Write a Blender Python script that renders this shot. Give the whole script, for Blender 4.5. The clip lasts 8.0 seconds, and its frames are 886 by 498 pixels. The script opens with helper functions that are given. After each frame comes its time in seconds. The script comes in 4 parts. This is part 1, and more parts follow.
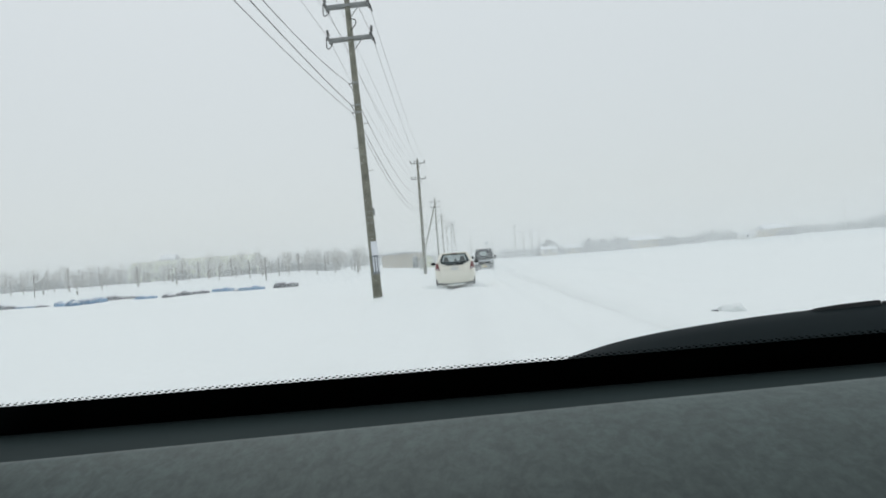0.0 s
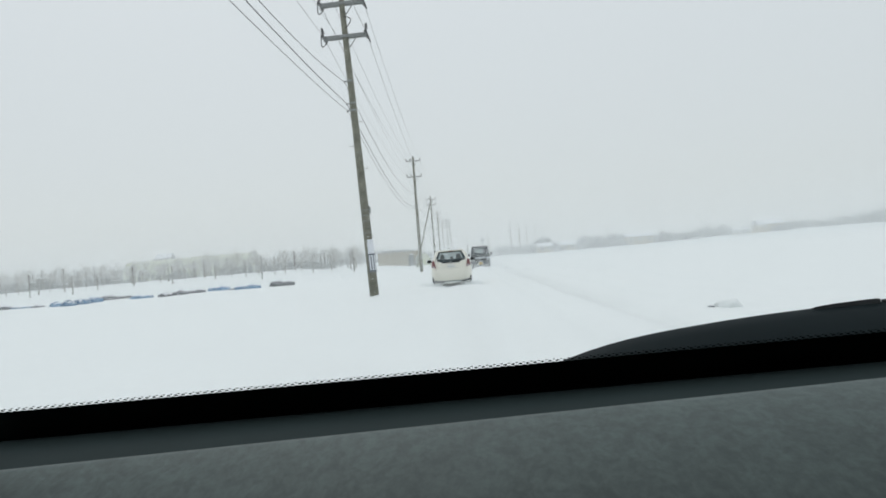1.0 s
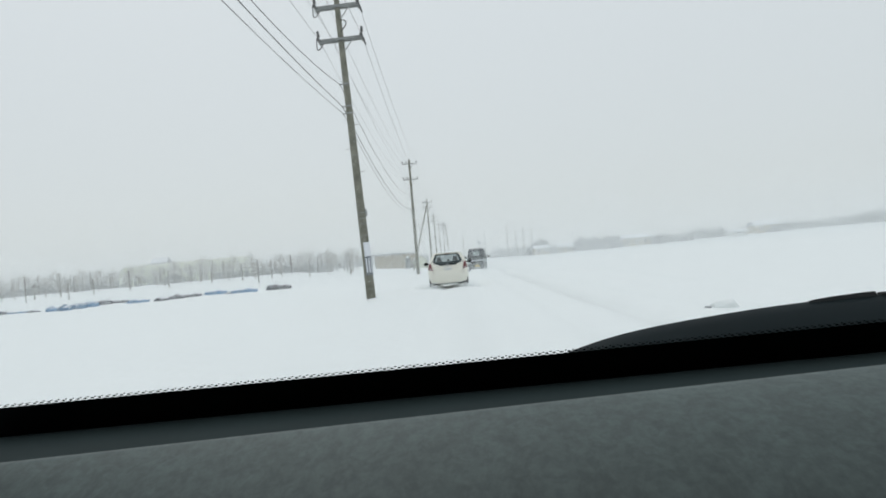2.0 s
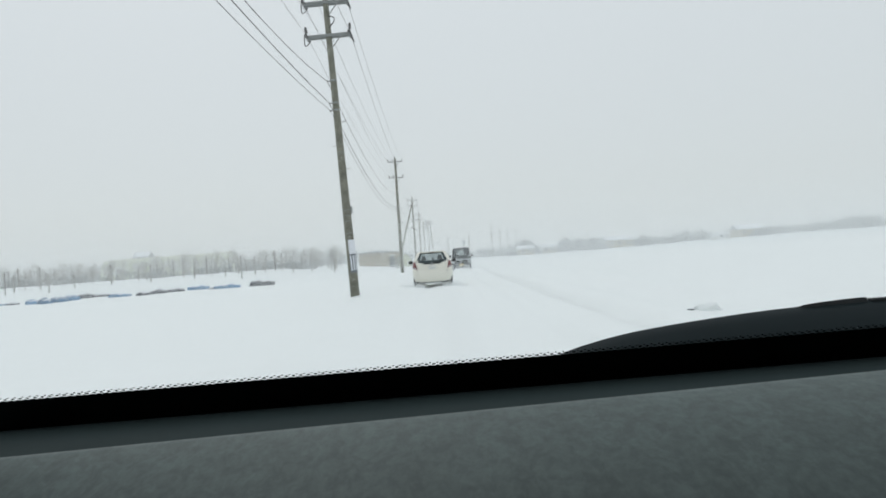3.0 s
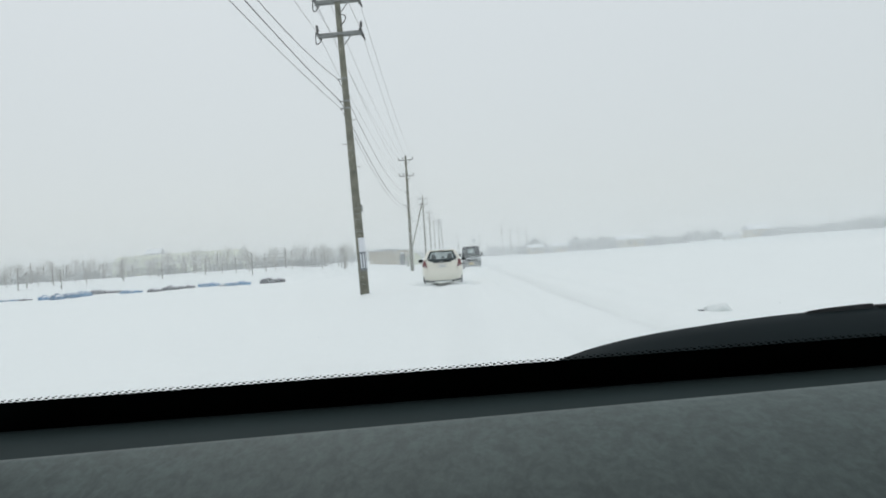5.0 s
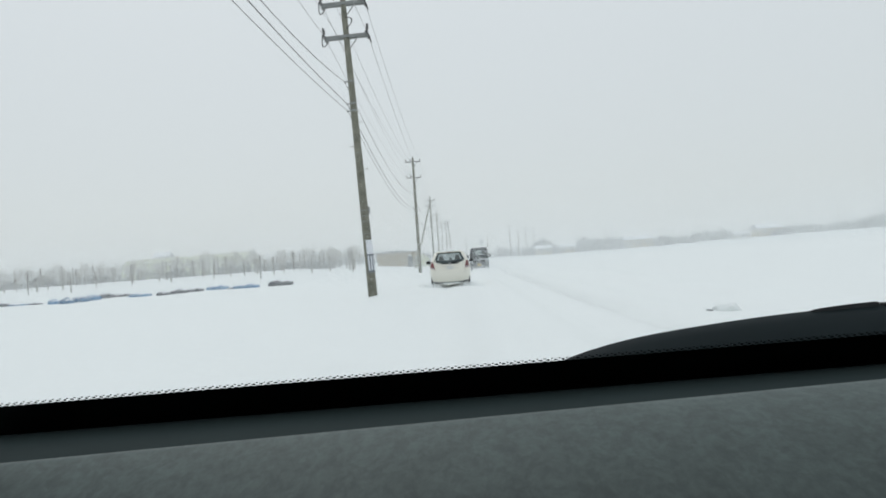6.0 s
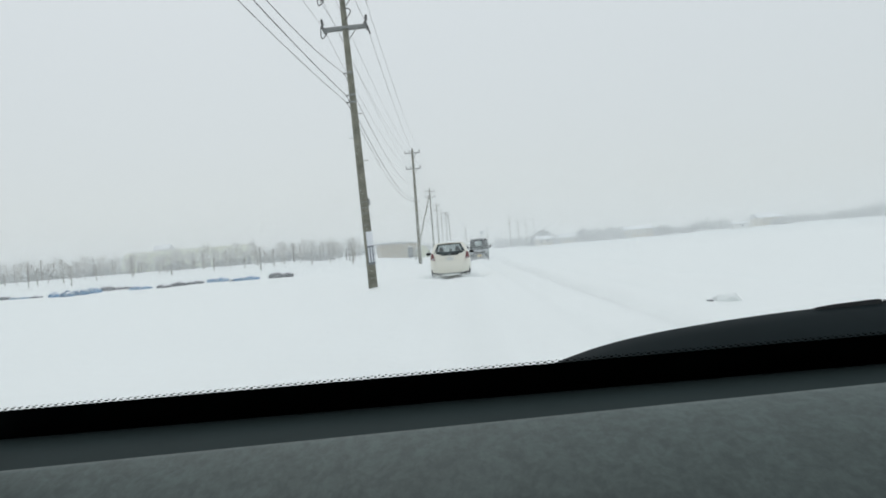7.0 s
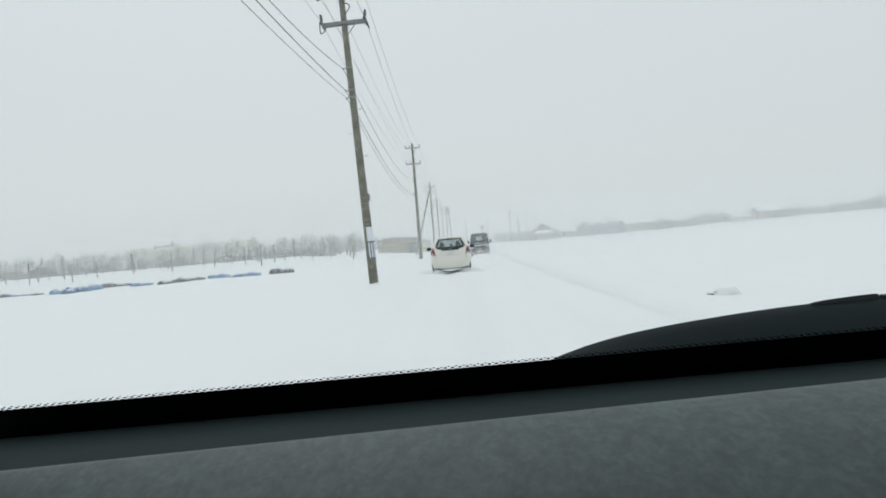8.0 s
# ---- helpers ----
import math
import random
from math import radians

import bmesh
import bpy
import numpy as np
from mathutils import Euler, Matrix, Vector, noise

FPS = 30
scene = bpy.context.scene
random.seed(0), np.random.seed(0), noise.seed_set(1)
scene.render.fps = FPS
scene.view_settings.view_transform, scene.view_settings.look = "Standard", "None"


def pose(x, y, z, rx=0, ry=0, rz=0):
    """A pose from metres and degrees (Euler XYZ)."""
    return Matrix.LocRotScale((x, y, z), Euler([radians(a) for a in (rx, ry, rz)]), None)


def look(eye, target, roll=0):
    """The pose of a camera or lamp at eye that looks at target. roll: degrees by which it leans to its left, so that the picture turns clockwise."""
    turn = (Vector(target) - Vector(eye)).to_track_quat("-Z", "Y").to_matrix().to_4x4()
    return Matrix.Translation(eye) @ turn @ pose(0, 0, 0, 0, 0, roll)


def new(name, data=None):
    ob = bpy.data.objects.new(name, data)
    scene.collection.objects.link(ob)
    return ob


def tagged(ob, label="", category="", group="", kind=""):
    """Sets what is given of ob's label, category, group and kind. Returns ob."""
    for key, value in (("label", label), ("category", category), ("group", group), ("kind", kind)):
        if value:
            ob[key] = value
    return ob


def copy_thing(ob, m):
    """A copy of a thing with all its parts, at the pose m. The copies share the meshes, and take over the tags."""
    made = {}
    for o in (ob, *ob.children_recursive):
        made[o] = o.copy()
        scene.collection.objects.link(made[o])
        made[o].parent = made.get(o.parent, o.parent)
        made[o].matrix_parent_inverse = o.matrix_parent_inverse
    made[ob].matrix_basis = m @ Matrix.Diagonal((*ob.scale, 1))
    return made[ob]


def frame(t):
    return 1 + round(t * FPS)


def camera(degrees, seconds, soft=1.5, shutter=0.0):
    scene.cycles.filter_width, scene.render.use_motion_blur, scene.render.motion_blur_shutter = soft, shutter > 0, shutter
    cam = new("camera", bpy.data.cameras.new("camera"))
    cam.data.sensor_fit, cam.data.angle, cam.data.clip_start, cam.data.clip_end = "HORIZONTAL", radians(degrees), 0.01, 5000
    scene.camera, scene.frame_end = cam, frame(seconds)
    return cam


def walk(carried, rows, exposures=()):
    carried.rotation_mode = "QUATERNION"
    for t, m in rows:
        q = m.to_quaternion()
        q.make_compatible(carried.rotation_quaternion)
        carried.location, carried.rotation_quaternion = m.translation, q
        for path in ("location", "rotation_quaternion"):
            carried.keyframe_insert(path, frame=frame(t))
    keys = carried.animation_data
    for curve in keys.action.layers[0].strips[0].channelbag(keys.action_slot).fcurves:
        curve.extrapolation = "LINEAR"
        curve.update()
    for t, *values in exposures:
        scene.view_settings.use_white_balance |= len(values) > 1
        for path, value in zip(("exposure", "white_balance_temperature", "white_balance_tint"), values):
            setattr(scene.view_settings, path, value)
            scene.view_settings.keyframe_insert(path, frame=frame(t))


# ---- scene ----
# ---- camera: held by hand in a car on a snowy country road ----
cam = camera(58.0, 8.0, soft=1.8)
FOCAL = 784 / math.tan(radians(29.0))
EYE = 1.25
# seconds; swing and nod against the land, lean, and the slip of the dashboard to the side and up
SWAY = [
    (0.0, 38, 2, -0.07, 6, -1), (0.5, 40, -10, -0.1, 8, 2), (1.0, 31, -3, 0.3, 8, 3), (1.5, 35, 3, 0.9, 8, -8),
    (3.0, -3, -3, -0.3, 0, -10), (3.5, -9, -3, -0.07, 2, 9), (4.0, 0, 0, 0.0, 0, 0), (4.5, 7, -6, -0.6, 2, -2),
    (6.0, 29, -1, -0.25, 7, 0), (6.5, 25, -6, 0.0, 7, -4), (7.0, 29, -17, 0.05, 12, 4), (7.5, 24, -3, 0.45, 2, -10), (8.0, 30, -26, 0.35, 4, -1),
]
rows = []
for t, swing, nod, lean, slip, sink in SWAY:
    rows.append((t, pose((swing - slip) / FOCAL * 1.1, 0, EYE + (sink - nod) / FOCAL * 1.06,
                         90.69 + math.degrees(nod / FOCAL), 4.42 + lean, math.degrees(swing / FOCAL))))
walk(cam, rows, [(0.0, 0.05), (8.0, 0.05)])

# ---- overcast sky and a veiled sun ----
world = bpy.data.worlds.new("overcast_sky")
scene.world = world
world.use_nodes = True
wn, wl = world.node_tree.nodes, world.node_tree.links
wn.clear()
sky = wn.new("ShaderNodeTexSky")
sky.sky_type = "NISHITA"
sky.sun_disc = False
sky.sun_elevation, sky.sun_rotation = radians(41), radians(-17)
cloud = wn.new("ShaderNodeValToRGB")
cloud.color_ramp.elements[0].position, cloud.color_ramp.elements[0].color = 0.0, (0.622, 0.676, 0.690, 1)
cloud.color_ramp.elements[1].position, cloud.color_ramp.elements[1].color = 1.0, (0.80, 0.86, 0.90, 1)
mid = cloud.color_ramp.elements.new(0.3)
mid.color = (0.682, 0.737, 0.760, 1)
coord, split = wn.new("ShaderNodeTexCoord"), wn.new("ShaderNodeSeparateXYZ")
dim = wn.new("ShaderNodeVectorMath")
dim.operation = "SCALE"
dim.inputs["Scale"].default_value = 0.08
mixsky = wn.new("ShaderNodeMix")
mixsky.data_type = "RGBA"
mixsky.inputs["Factor"].default_value = 0.94
back, wout = wn.new("ShaderNodeBackground"), wn.new("ShaderNodeOutputWorld")
back.inputs["Strength"].default_value = 1.0
wl.new(coord.outputs["Generated"], split.inputs[0])
wl.new(split.outputs["Z"], cloud.inputs["Fac"])
wl.new(sky.outputs["Color"], dim.inputs[0])
wl.new(dim.outputs[0], mixsky.inputs["A"])
wl.new(cloud.outputs["Color"], mixsky.inputs["B"])
wl.new(mixsky.outputs["Result"], back.inputs["Color"])
wl.new(back.outputs[0], wout.inputs["Surface"])
sun = new("sun", bpy.data.lights.new("sun", "SUN"))
sun.data.energy, sun.data.angle, sun.data.color = 0.28, radians(30), (1.0, 0.98, 0.95)
sun.matrix_world = look((-12, 40, 36), (0, 0, 0))


# ---- materials ----
def mat(name, color, rough=0.7, metal=0.0, scale=6.0, vary=0.25, bump=0.0, fine=0.0, snow=0.0, island=False, spec=0.5, stretch=None, fleck=0.0):
    """A painted or grown surface: colour varied at two scales, relief, and snow lying on faces that look up."""
    m = bpy.data.materials.new(name)
    m.use_nodes = True
    n, l = m.node_tree.nodes, m.node_tree.links
    p = n["Principled BSDF"]
    p.inputs["Roughness"].default_value, p.inputs["Metallic"].default_value = rough, metal
    p.inputs["Specular IOR Level"].default_value = spec
    tc = n.new("ShaderNodeTexCoord")
    big, small = n.new("ShaderNodeTexNoise"), n.new("ShaderNodeTexNoise")
    big.inputs["Scale"].default_value, big.inputs["Detail"].default_value = scale, 5
    small.inputs["Scale"].default_value, small.inputs["Detail"].default_value = scale * 9, 3
    l.new(tc.outputs["Object"], big.inputs["Vector"])
    l.new(tc.outputs["Object"], small.inputs["Vector"])
    if stretch:
        mp = n.new("ShaderNodeMapping")
        mp.inputs["Scale"].default_value = stretch
        l.new(tc.outputs["Object"], mp.inputs["Vector"])
        l.new(mp.outputs[0], big.inputs["Vector"])
        l.new(mp.outputs[0], small.inputs["Vector"])
    add = n.new("ShaderNodeMath")
    add.operation = "MULTIPLY_ADD"
    add.inputs[1].default_value, add.inputs[2].default_value = 0.5, 0.0
    l.new(small.outputs["Fac"], add.inputs[0])
    both = n.new("ShaderNodeMath")
    both.operation = "MULTIPLY_ADD"
    both.inputs[1].default_value = 0.5 + 0.3
    l.new(big.outputs["Fac"], both.inputs[0])
    l.new(add.outputs[0], both.inputs[2])
    ramp = n.new("ShaderNodeMapRange")
    ramp.inputs["From Min"].default_value, ramp.inputs["From Max"].default_value = 0.42, 0.88
    ramp.inputs["To Min"].default_value, ramp.inputs["To Max"].default_value = 1 - vary, 1 + vary
    l.new(both.outputs[0], ramp.inputs["Value"])
    fac = ramp.outputs[0]
    rnd = None
    if island:
        rnd = n.new("ShaderNodeNewGeometry").outputs["Random Per Island"]
    else:
        rnd = n.new("ShaderNodeObjectInfo").outputs["Random"]
    shift = n.new("ShaderNodeMapRange")
    shift.inputs["To Min"].default_value, shift.inputs["To Max"].default_value = 1 - vary * 0.4, 1 + vary * 0.4
    l.new(rnd, shift.inputs["Value"])
    mul = n.new("ShaderNodeMath")
    mul.operation = "MULTIPLY"
    l.new(fac, mul.inputs[0])
    l.new(shift.outputs[0], mul.inputs[1])
    tint = n.new("ShaderNodeVectorMath")
    tint.operation = "SCALE"
    tint.inputs[0].default_value = color
    l.new(mul.outputs[0], tint.inputs["Scale"])
    out = tint.outputs[0]
    if snow > 0:
        geo, sep = n.new("ShaderNodeNewGeometry"), n.new("ShaderNodeSeparateXYZ")
        l.new(geo.outputs["True Normal"], sep.inputs[0])
        lie = n.new("ShaderNodeMapRange")
        lie.inputs["From Min"].default_value, lie.inputs["From Max"].default_value = 0.9 - snow, 1.0 - snow * 0.6
        l.new(sep.outputs["Z"], lie.inputs["Value"])
        mixc = n.new("ShaderNodeMix")
        mixc.data_type = "RGBA"
        mixc.inputs["B"].default_value = (0.84, 0.86, 0.88, 1)
        l.new(lie.outputs[0], mixc.inputs["Factor"])
        l.new(out, mixc.inputs["A"])
        out = mixc.outputs["Result"]
    if fleck > 0:
        spot, cut = n.new("ShaderNodeTexNoise"), n.new("ShaderNodeMapRange")
        spot.inputs["Scale"].default_value, spot.inputs["Detail"].default_value = 22, 1
        l.new(tc.outputs["Object"], spot.inputs["Vector"])
        cut.inputs["From Min"].default_value, cut.inputs["From Max"].default_value = fleck, fleck + 0.05
        l.new(spot.outputs["Fac"], cut.inputs["Value"])
        stuck = n.new("ShaderNodeMix")
        stuck.data_type = "RGBA"
        stuck.inputs["B"].default_value = (0.7, 0.72, 0.72, 1)
        l.new(cut.outputs[0], stuck.inputs["Factor"])
        l.new(out, stuck.inputs["A"])
        out = stuck.outputs["Result"]
    l.new(out, p.inputs["Base Color"])
    if bump > 0:
        b = n.new("ShaderNodeBump")
        b.inputs["Strength"].default_value, b.inputs["Distance"].default_value = 0.6, bump
        l.new(both.outputs[0], b.inputs["Height"])
        l.new(b.outputs[0], p.inputs["Normal"])
    if fine > 0:
        grain = n.new("ShaderNodeTexNoise")
        grain.inputs["Scale"].default_value, grain.inputs["Detail"].default_value = fine, 2
        l.new(tc.outputs["Object"], grain.inputs["Vector"])
        r2 = n.new("ShaderNodeMapRange")
        r2.inputs["To Min"].default_value, r2.inputs["To Max"].default_value = max(rough - 0.15, 0), min(rough + 0.15, 1)
        l.new(grain.outputs["Fac"], r2.inputs["Value"])
        l.new(r2.outputs[0], p.inputs["Roughness"])
    return m


SNOW = mat("fresh_snow", (0.85, 0.88, 0.872), 0.75, scale=0.35, vary=0.025, bump=0.05)
# three wheel-packed lines, with the shade of the ruts put into their colour
ROADSNOW = mat("trodden_shaded_snow", (0.85, 0.88, 0.872), 0.75, scale=0.35, vary=0.025, bump=0.05)
sn, sl = ROADSNOW.node_tree.nodes, ROADSNOW.node_tree.links
sp = sn["Principled BSDF"]
was = sp.inputs["Base Color"].links[0].from_socket
stc, ssep, swob = sn.new("ShaderNodeTexCoord"), sn.new("ShaderNodeSeparateXYZ"), sn.new("ShaderNodeTexNoise")
swob.inputs["Scale"].default_value, swob.inputs["Detail"].default_value = 0.25, 4
sl.new(stc.outputs["Object"], ssep.inputs[0])
sl.new(stc.outputs["Object"], swob.inputs["Vector"])
mask = None
for centre, wide, deep in ((3.15, 0.6, 0.15), (0.15, 0.5, 0.05), (1.9, 0.4, 0.03)):
    off, gone, soft, amount = (sn.new("ShaderNodeMath") for _ in range(4))
    off.operation, off.inputs[1].default_value = "SUBTRACT", centre
    sl.new(ssep.outputs["X"], off.inputs[0])
    gone.operation = "ABSOLUTE"
    sl.new(off.outputs[0], gone.inputs[0])
    edge = sn.new("ShaderNodeMapRange")
    edge.interpolation_type = "SMOOTHSTEP"
    edge.inputs["From Min"].default_value, edge.inputs["From Max"].default_value = wide, 0.0
    sl.new(gone.outputs[0], edge.inputs["Value"])
    soft.operation = "MULTIPLY"
    sl.new(edge.outputs[0], soft.inputs[0])
    sl.new(swob.outputs["Fac"], soft.inputs[1])
    amount.operation, amount.inputs[1].default_value = "MULTIPLY", deep * 2
    sl.new(soft.outputs[0], amount.inputs[0])
    if mask is None:
        mask = amount.outputs[0]
    else:
        both = sn.new("ShaderNodeMath")
        both.operation = "ADD"
        sl.new(mask, both.inputs[0])
        sl.new(amount.outputs[0], both.inputs[1])
        mask = both.outputs[0]
packed_shade = sn.new("ShaderNodeMix")
packed_shade.data_type = "RGBA"
packed_shade.inputs["B"].default_value = (0.40, 0.42, 0.42, 1)
sl.new(mask, packed_shade.inputs["Factor"])
sl.new(was, packed_shade.inputs["A"])
sl.new(packed_shade.outputs["Result"], sp.inputs["Base Color"])
CONCRETE = mat("weathered_concrete", (0.20, 0.198, 0.16), 0.9, scale=3.0, vary=0.4, bump=0.004, fleck=0.70)
STEEL = mat("galvanised_steel", (0.27, 0.28, 0.275), 0.6, 0.3, scale=8, vary=0.2)
CABLE = mat("black_cable_sheath", (0.05, 0.05, 0.052), 0.6, scale=5, vary=0.2)
WIRE = mat("dull_aluminium_wire", (0.28, 0.29, 0.295), 0.5, 0.3, scale=5, vary=0.2)
PORCELAIN = mat("grey_porcelain", (0.12, 0.12, 0.12), 0.3, scale=9, vary=0.2)
PLATE_WHITE = mat("white_sheet", (0.74, 0.76, 0.80), 0.6, scale=7, vary=0.06)
PLATE_CREAM = mat("off_white_plate", (0.72, 0.72, 0.68), 0.5, scale=9, vary=0.05)
PLATE_GREY = mat("grey_reflective_sheet", (0.17, 0.19, 0.21), 0.5, scale=12, vary=0.2)
DASH = mat("grained_dark_plastic", (0.075, 0.103, 0.098), 0.62, scale=26, vary=0.16, bump=0.0004, fine=900, spec=0.3, stretch=(1, 0.6, 1))
# the grain lies in small uneven patches
dn, dl = DASH.node_tree.nodes, DASH.node_tree.links
dp = dn["Principled BSDF"]
plain = dp.inputs["Base Color"].links[0].from_socket
dtc, dmap, cells, bend_in, level, patch = (dn.new(k) for k in ("ShaderNodeTexCoord", "ShaderNodeMapping", "ShaderNodeTexNoise", "ShaderNodeTexNoise", "ShaderNodeMapRange", "ShaderNodeVectorMath"))
dmap.inputs["Scale"].default_value = (1, 0.58, 0.55)
bend_in.inputs["Scale"].default_value = 40
dl.new(dtc.outputs["Object"], dmap.inputs["Vector"])
warp = dn.new("ShaderNodeVectorMath")
warp.operation = "MULTIPLY_ADD"
warp.inputs[1].default_value = (0.02, 0.02, 0.02)
dl.new(dmap.outputs[0], bend_in.inputs["Vector"])
dl.new(bend_in.outputs["Color"], warp.inputs[0])
dl.new(dmap.outputs[0], warp.inputs[2])
cells.inputs["Scale"].default_value, cells.inputs["Detail"].default_value, cells.inputs["Roughness"].default_value = 100, 3, 0.6
dl.new(warp.outputs[0], cells.inputs["Vector"])
level.inputs["From Min"].default_value, level.inputs["From Max"].default_value = 0.36, 0.64
level.inputs["To Min"].default_value, level.inputs["To Max"].default_value = 0.84, 1.17
dl.new(cells.outputs["Fac"], level.inputs["Value"])
patch.operation = "SCALE"
dl.new(plain, patch.inputs[0])
dl.new(level.outputs[0], patch.inputs["Scale"])
dl.new(patch.outputs[0], dp.inputs["Base Color"])
TRAY = mat("smooth_dark_plastic", (0.023, 0.035, 0.0355), 0.8, scale=10, vary=0.08, spec=0.1)
FRIT = mat("black_ceramic_print", (0.012, 0.016, 0.0165), 0.75, scale=20, vary=0.1, spec=0.05)
BONNET = mat("charcoal_car_paint", (0.0088, 0.0145, 0.0163), 0.55, scale=6, vary=0.1, spec=0.02)
LINING = mat("grey_cabin_lining", (0.20, 0.20, 0.20), 0.9, scale=15, vary=0.1)
CREAM = mat("pearl_white_car_paint", (0.78, 0.76, 0.68), 0.35, scale=3, vary=0.04)
GLASS_DARK = mat("tinted_car_glass", (0.035, 0.05, 0.052), 0.12, scale=3, vary=0.3)
# its paler base colour stands for daylight showing in the panes
DAYGLASS = mat("daylight_car_glass", (0.36, 0.41, 0.41), 0.2, scale=3, vary=0.3)
GLASS_GREY = mat("grey_reflecting_glass", (0.065, 0.078, 0.08), 0.15, scale=3, vary=0.3)
RED = mat("red_lamp_plastic", (0.15, 0.016, 0.018), 0.45, scale=20, vary=0.15)
CLEAR = mat("clear_lamp_plastic", (0.62, 0.65, 0.66), 0.2, scale=20, vary=0.1)
BLACK = mat("black_plastic_trim", (0.022, 0.024, 0.025), 0.65, scale=12, vary=0.2, spec=0.2)
RUBBER = mat("tyre_rubber", (0.09, 0.09, 0.092), 0.85, scale=14, vary=0.3)
RIM = mat("grey_wheel_metal", (0.34, 0.35, 0.36), 0.4, 0.7, scale=12, vary=0.2)
SEAT = mat("grey_seat_fabric", (0.10, 0.11, 0.11), 0.95, scale=15, vary=0.2)
TRUCK = mat("dark_grey_truck_paint", (0.065, 0.073, 0.077), 0.35, scale=4, vary=0.15)
SILVER = mat("silver_truck_paint", (0.50, 0.53, 0.55), 0.35, 0.4, scale=4, vary=0.1)
YELLOW = mat("yellow_plate", (0.72, 0.50, 0.07), 0.5, scale=8, vary=0.1)
BRUSH = mat("bare_brushwood", (0.20, 0.205, 0.20), 0.95, scale=0.4, vary=0.3, island=True)
BARK = mat("frosted_orchard_bark", (0.27, 0.25, 0.215), 0.95, scale=4, vary=0.4, snow=0.6)
TWIG = mat("rime_covered_twigs", (0.58, 0.58, 0.55), 0.95, scale=2, vary=0.3, island=True)
POST = mat("grey_wooden_post", (0.21, 0.195, 0.17), 0.9, scale=6, vary=0.4, snow=0.5)
TARP = mat("blue_tarpaulin", (0.15, 0.26, 0.39), 0.55, scale=3, vary=0.45, bump=0.03, snow=0.25)
SACK = mat("dark_wrapped_bundle", (0.13, 0.135, 0.145), 0.8, scale=4, vary=0.45, bump=0.04, snow=0.28)
TAN = mat("tan_siding", (0.40, 0.35, 0.25), 0.85, scale=1.5, vary=0.15)
PALE = mat("pale_wall", (0.58, 0.58, 0.55), 0.85, scale=1.2, vary=0.15)
VINYL = mat("milky_vinyl_film", (0.62, 0.65, 0.50), 0.5, scale=1.0, vary=0.12)
ROOF = mat("snow_laden_roof", (0.40, 0.41, 0.42), 0.8, scale=1.0, vary=0.2, snow=0.45)
WINDOW = mat("dark_window_pane", (0.08, 0.09, 0.10), 0.15, scale=2, vary=0.2)
RIME = mat("snow_covered_thicket", (0.30, 0.31, 0.305), 0.95, scale=0.4, vary=0.25, island=True)
FLAKE = bpy.data.materials.new("snowflake_white")
FLAKE.use_nodes = True
fn, fl = FLAKE.node_tree.nodes, FLAKE.node_tree.links
fn.clear()
fdif, ftra, fmix, fout = (fn.new(k) for k in ("ShaderNodeBsdfDiffuse", "ShaderNodeBsdfTranslucent", "ShaderNodeMixShader", "ShaderNodeOutputMaterial"))
fdif.inputs["Color"].default_value = ftra.inputs["Color"].default_value = (0.915, 0.937, 0.944, 1)
fl.new(fdif.outputs[0], fmix.inputs[1])
fl.new(ftra.outputs[0], fmix.inputs[2])
fl.new(fmix.outputs[0], fout.inputs["Surface"])

CLEARGLASS = bpy.data.materials.new("clear_windscreen_glass")
CLEARGLASS.use_nodes = True
gn, gl = CLEARGLASS.node_tree.nodes, CLEARGLASS.node_tree.links
gn.clear()
gtra, gglo, gmix, gout = (gn.new(k) for k in ("ShaderNodeBsdfTransparent", "ShaderNodeBsdfGlossy", "ShaderNodeMixShader", "ShaderNodeOutputMaterial"))
gmix.inputs[0].default_value, gglo.inputs["Roughness"].default_value = 0.02, 0.02
gtra.inputs["Color"].default_value = (1.0, 1.0, 1.0, 1)
gl.new(gtra.outputs[0], gmix.inputs[1])
gl.new(gglo.outputs[0], gmix.inputs[2])
gl.new(gmix.outputs[0], gout.inputs["Surface"])


# ---- mesh helpers ----
def part(name, bm, material, parent=None, label="", smooth=False):
    me = bpy.data.meshes.new(name)
    bm.normal_update()
    bm.to_mesh(me)
    bm.free()
    if smooth:
        for f in me.polygons:
            f.use_smooth = True
    me.materials.append(material)
    ob = new(name, me)
    if parent is not None:
        ob.parent = parent
    if label:
        ob["label"] = label
    return ob


def empty(name, m, label, category, group=""):
    ob = new(name)
    ob.matrix_world = m
    return tagged(ob, label, category, group)


def box(bm, lo, hi, bevel=0.0, turn=None):
    c = [(a + b) / 2 for a, b in zip(lo, hi)]
    d = [max(b - a, 1e-4) for a, b in zip(lo, hi)]
    g = bmesh.ops.create_cube(bm, size=1.0)
    vs = g["verts"]
    bmesh.ops.scale(bm, vec=d, verts=vs)
    if bevel > 0:
        es = {e for v in vs for e in v.link_edges}
        r = bmesh.ops.bevel(bm, geom=list(es), offset=bevel, segments=2, affect="EDGES", profile=0.5)
        vs = list({v for f in r["faces"] for v in f.verts} | {v for v in vs if v.is_valid})
    if turn is not None:
        bmesh.ops.transform(bm, matrix=turn, verts=vs)
    bmesh.ops.translate(bm, vec=c, verts=vs)
    return vs


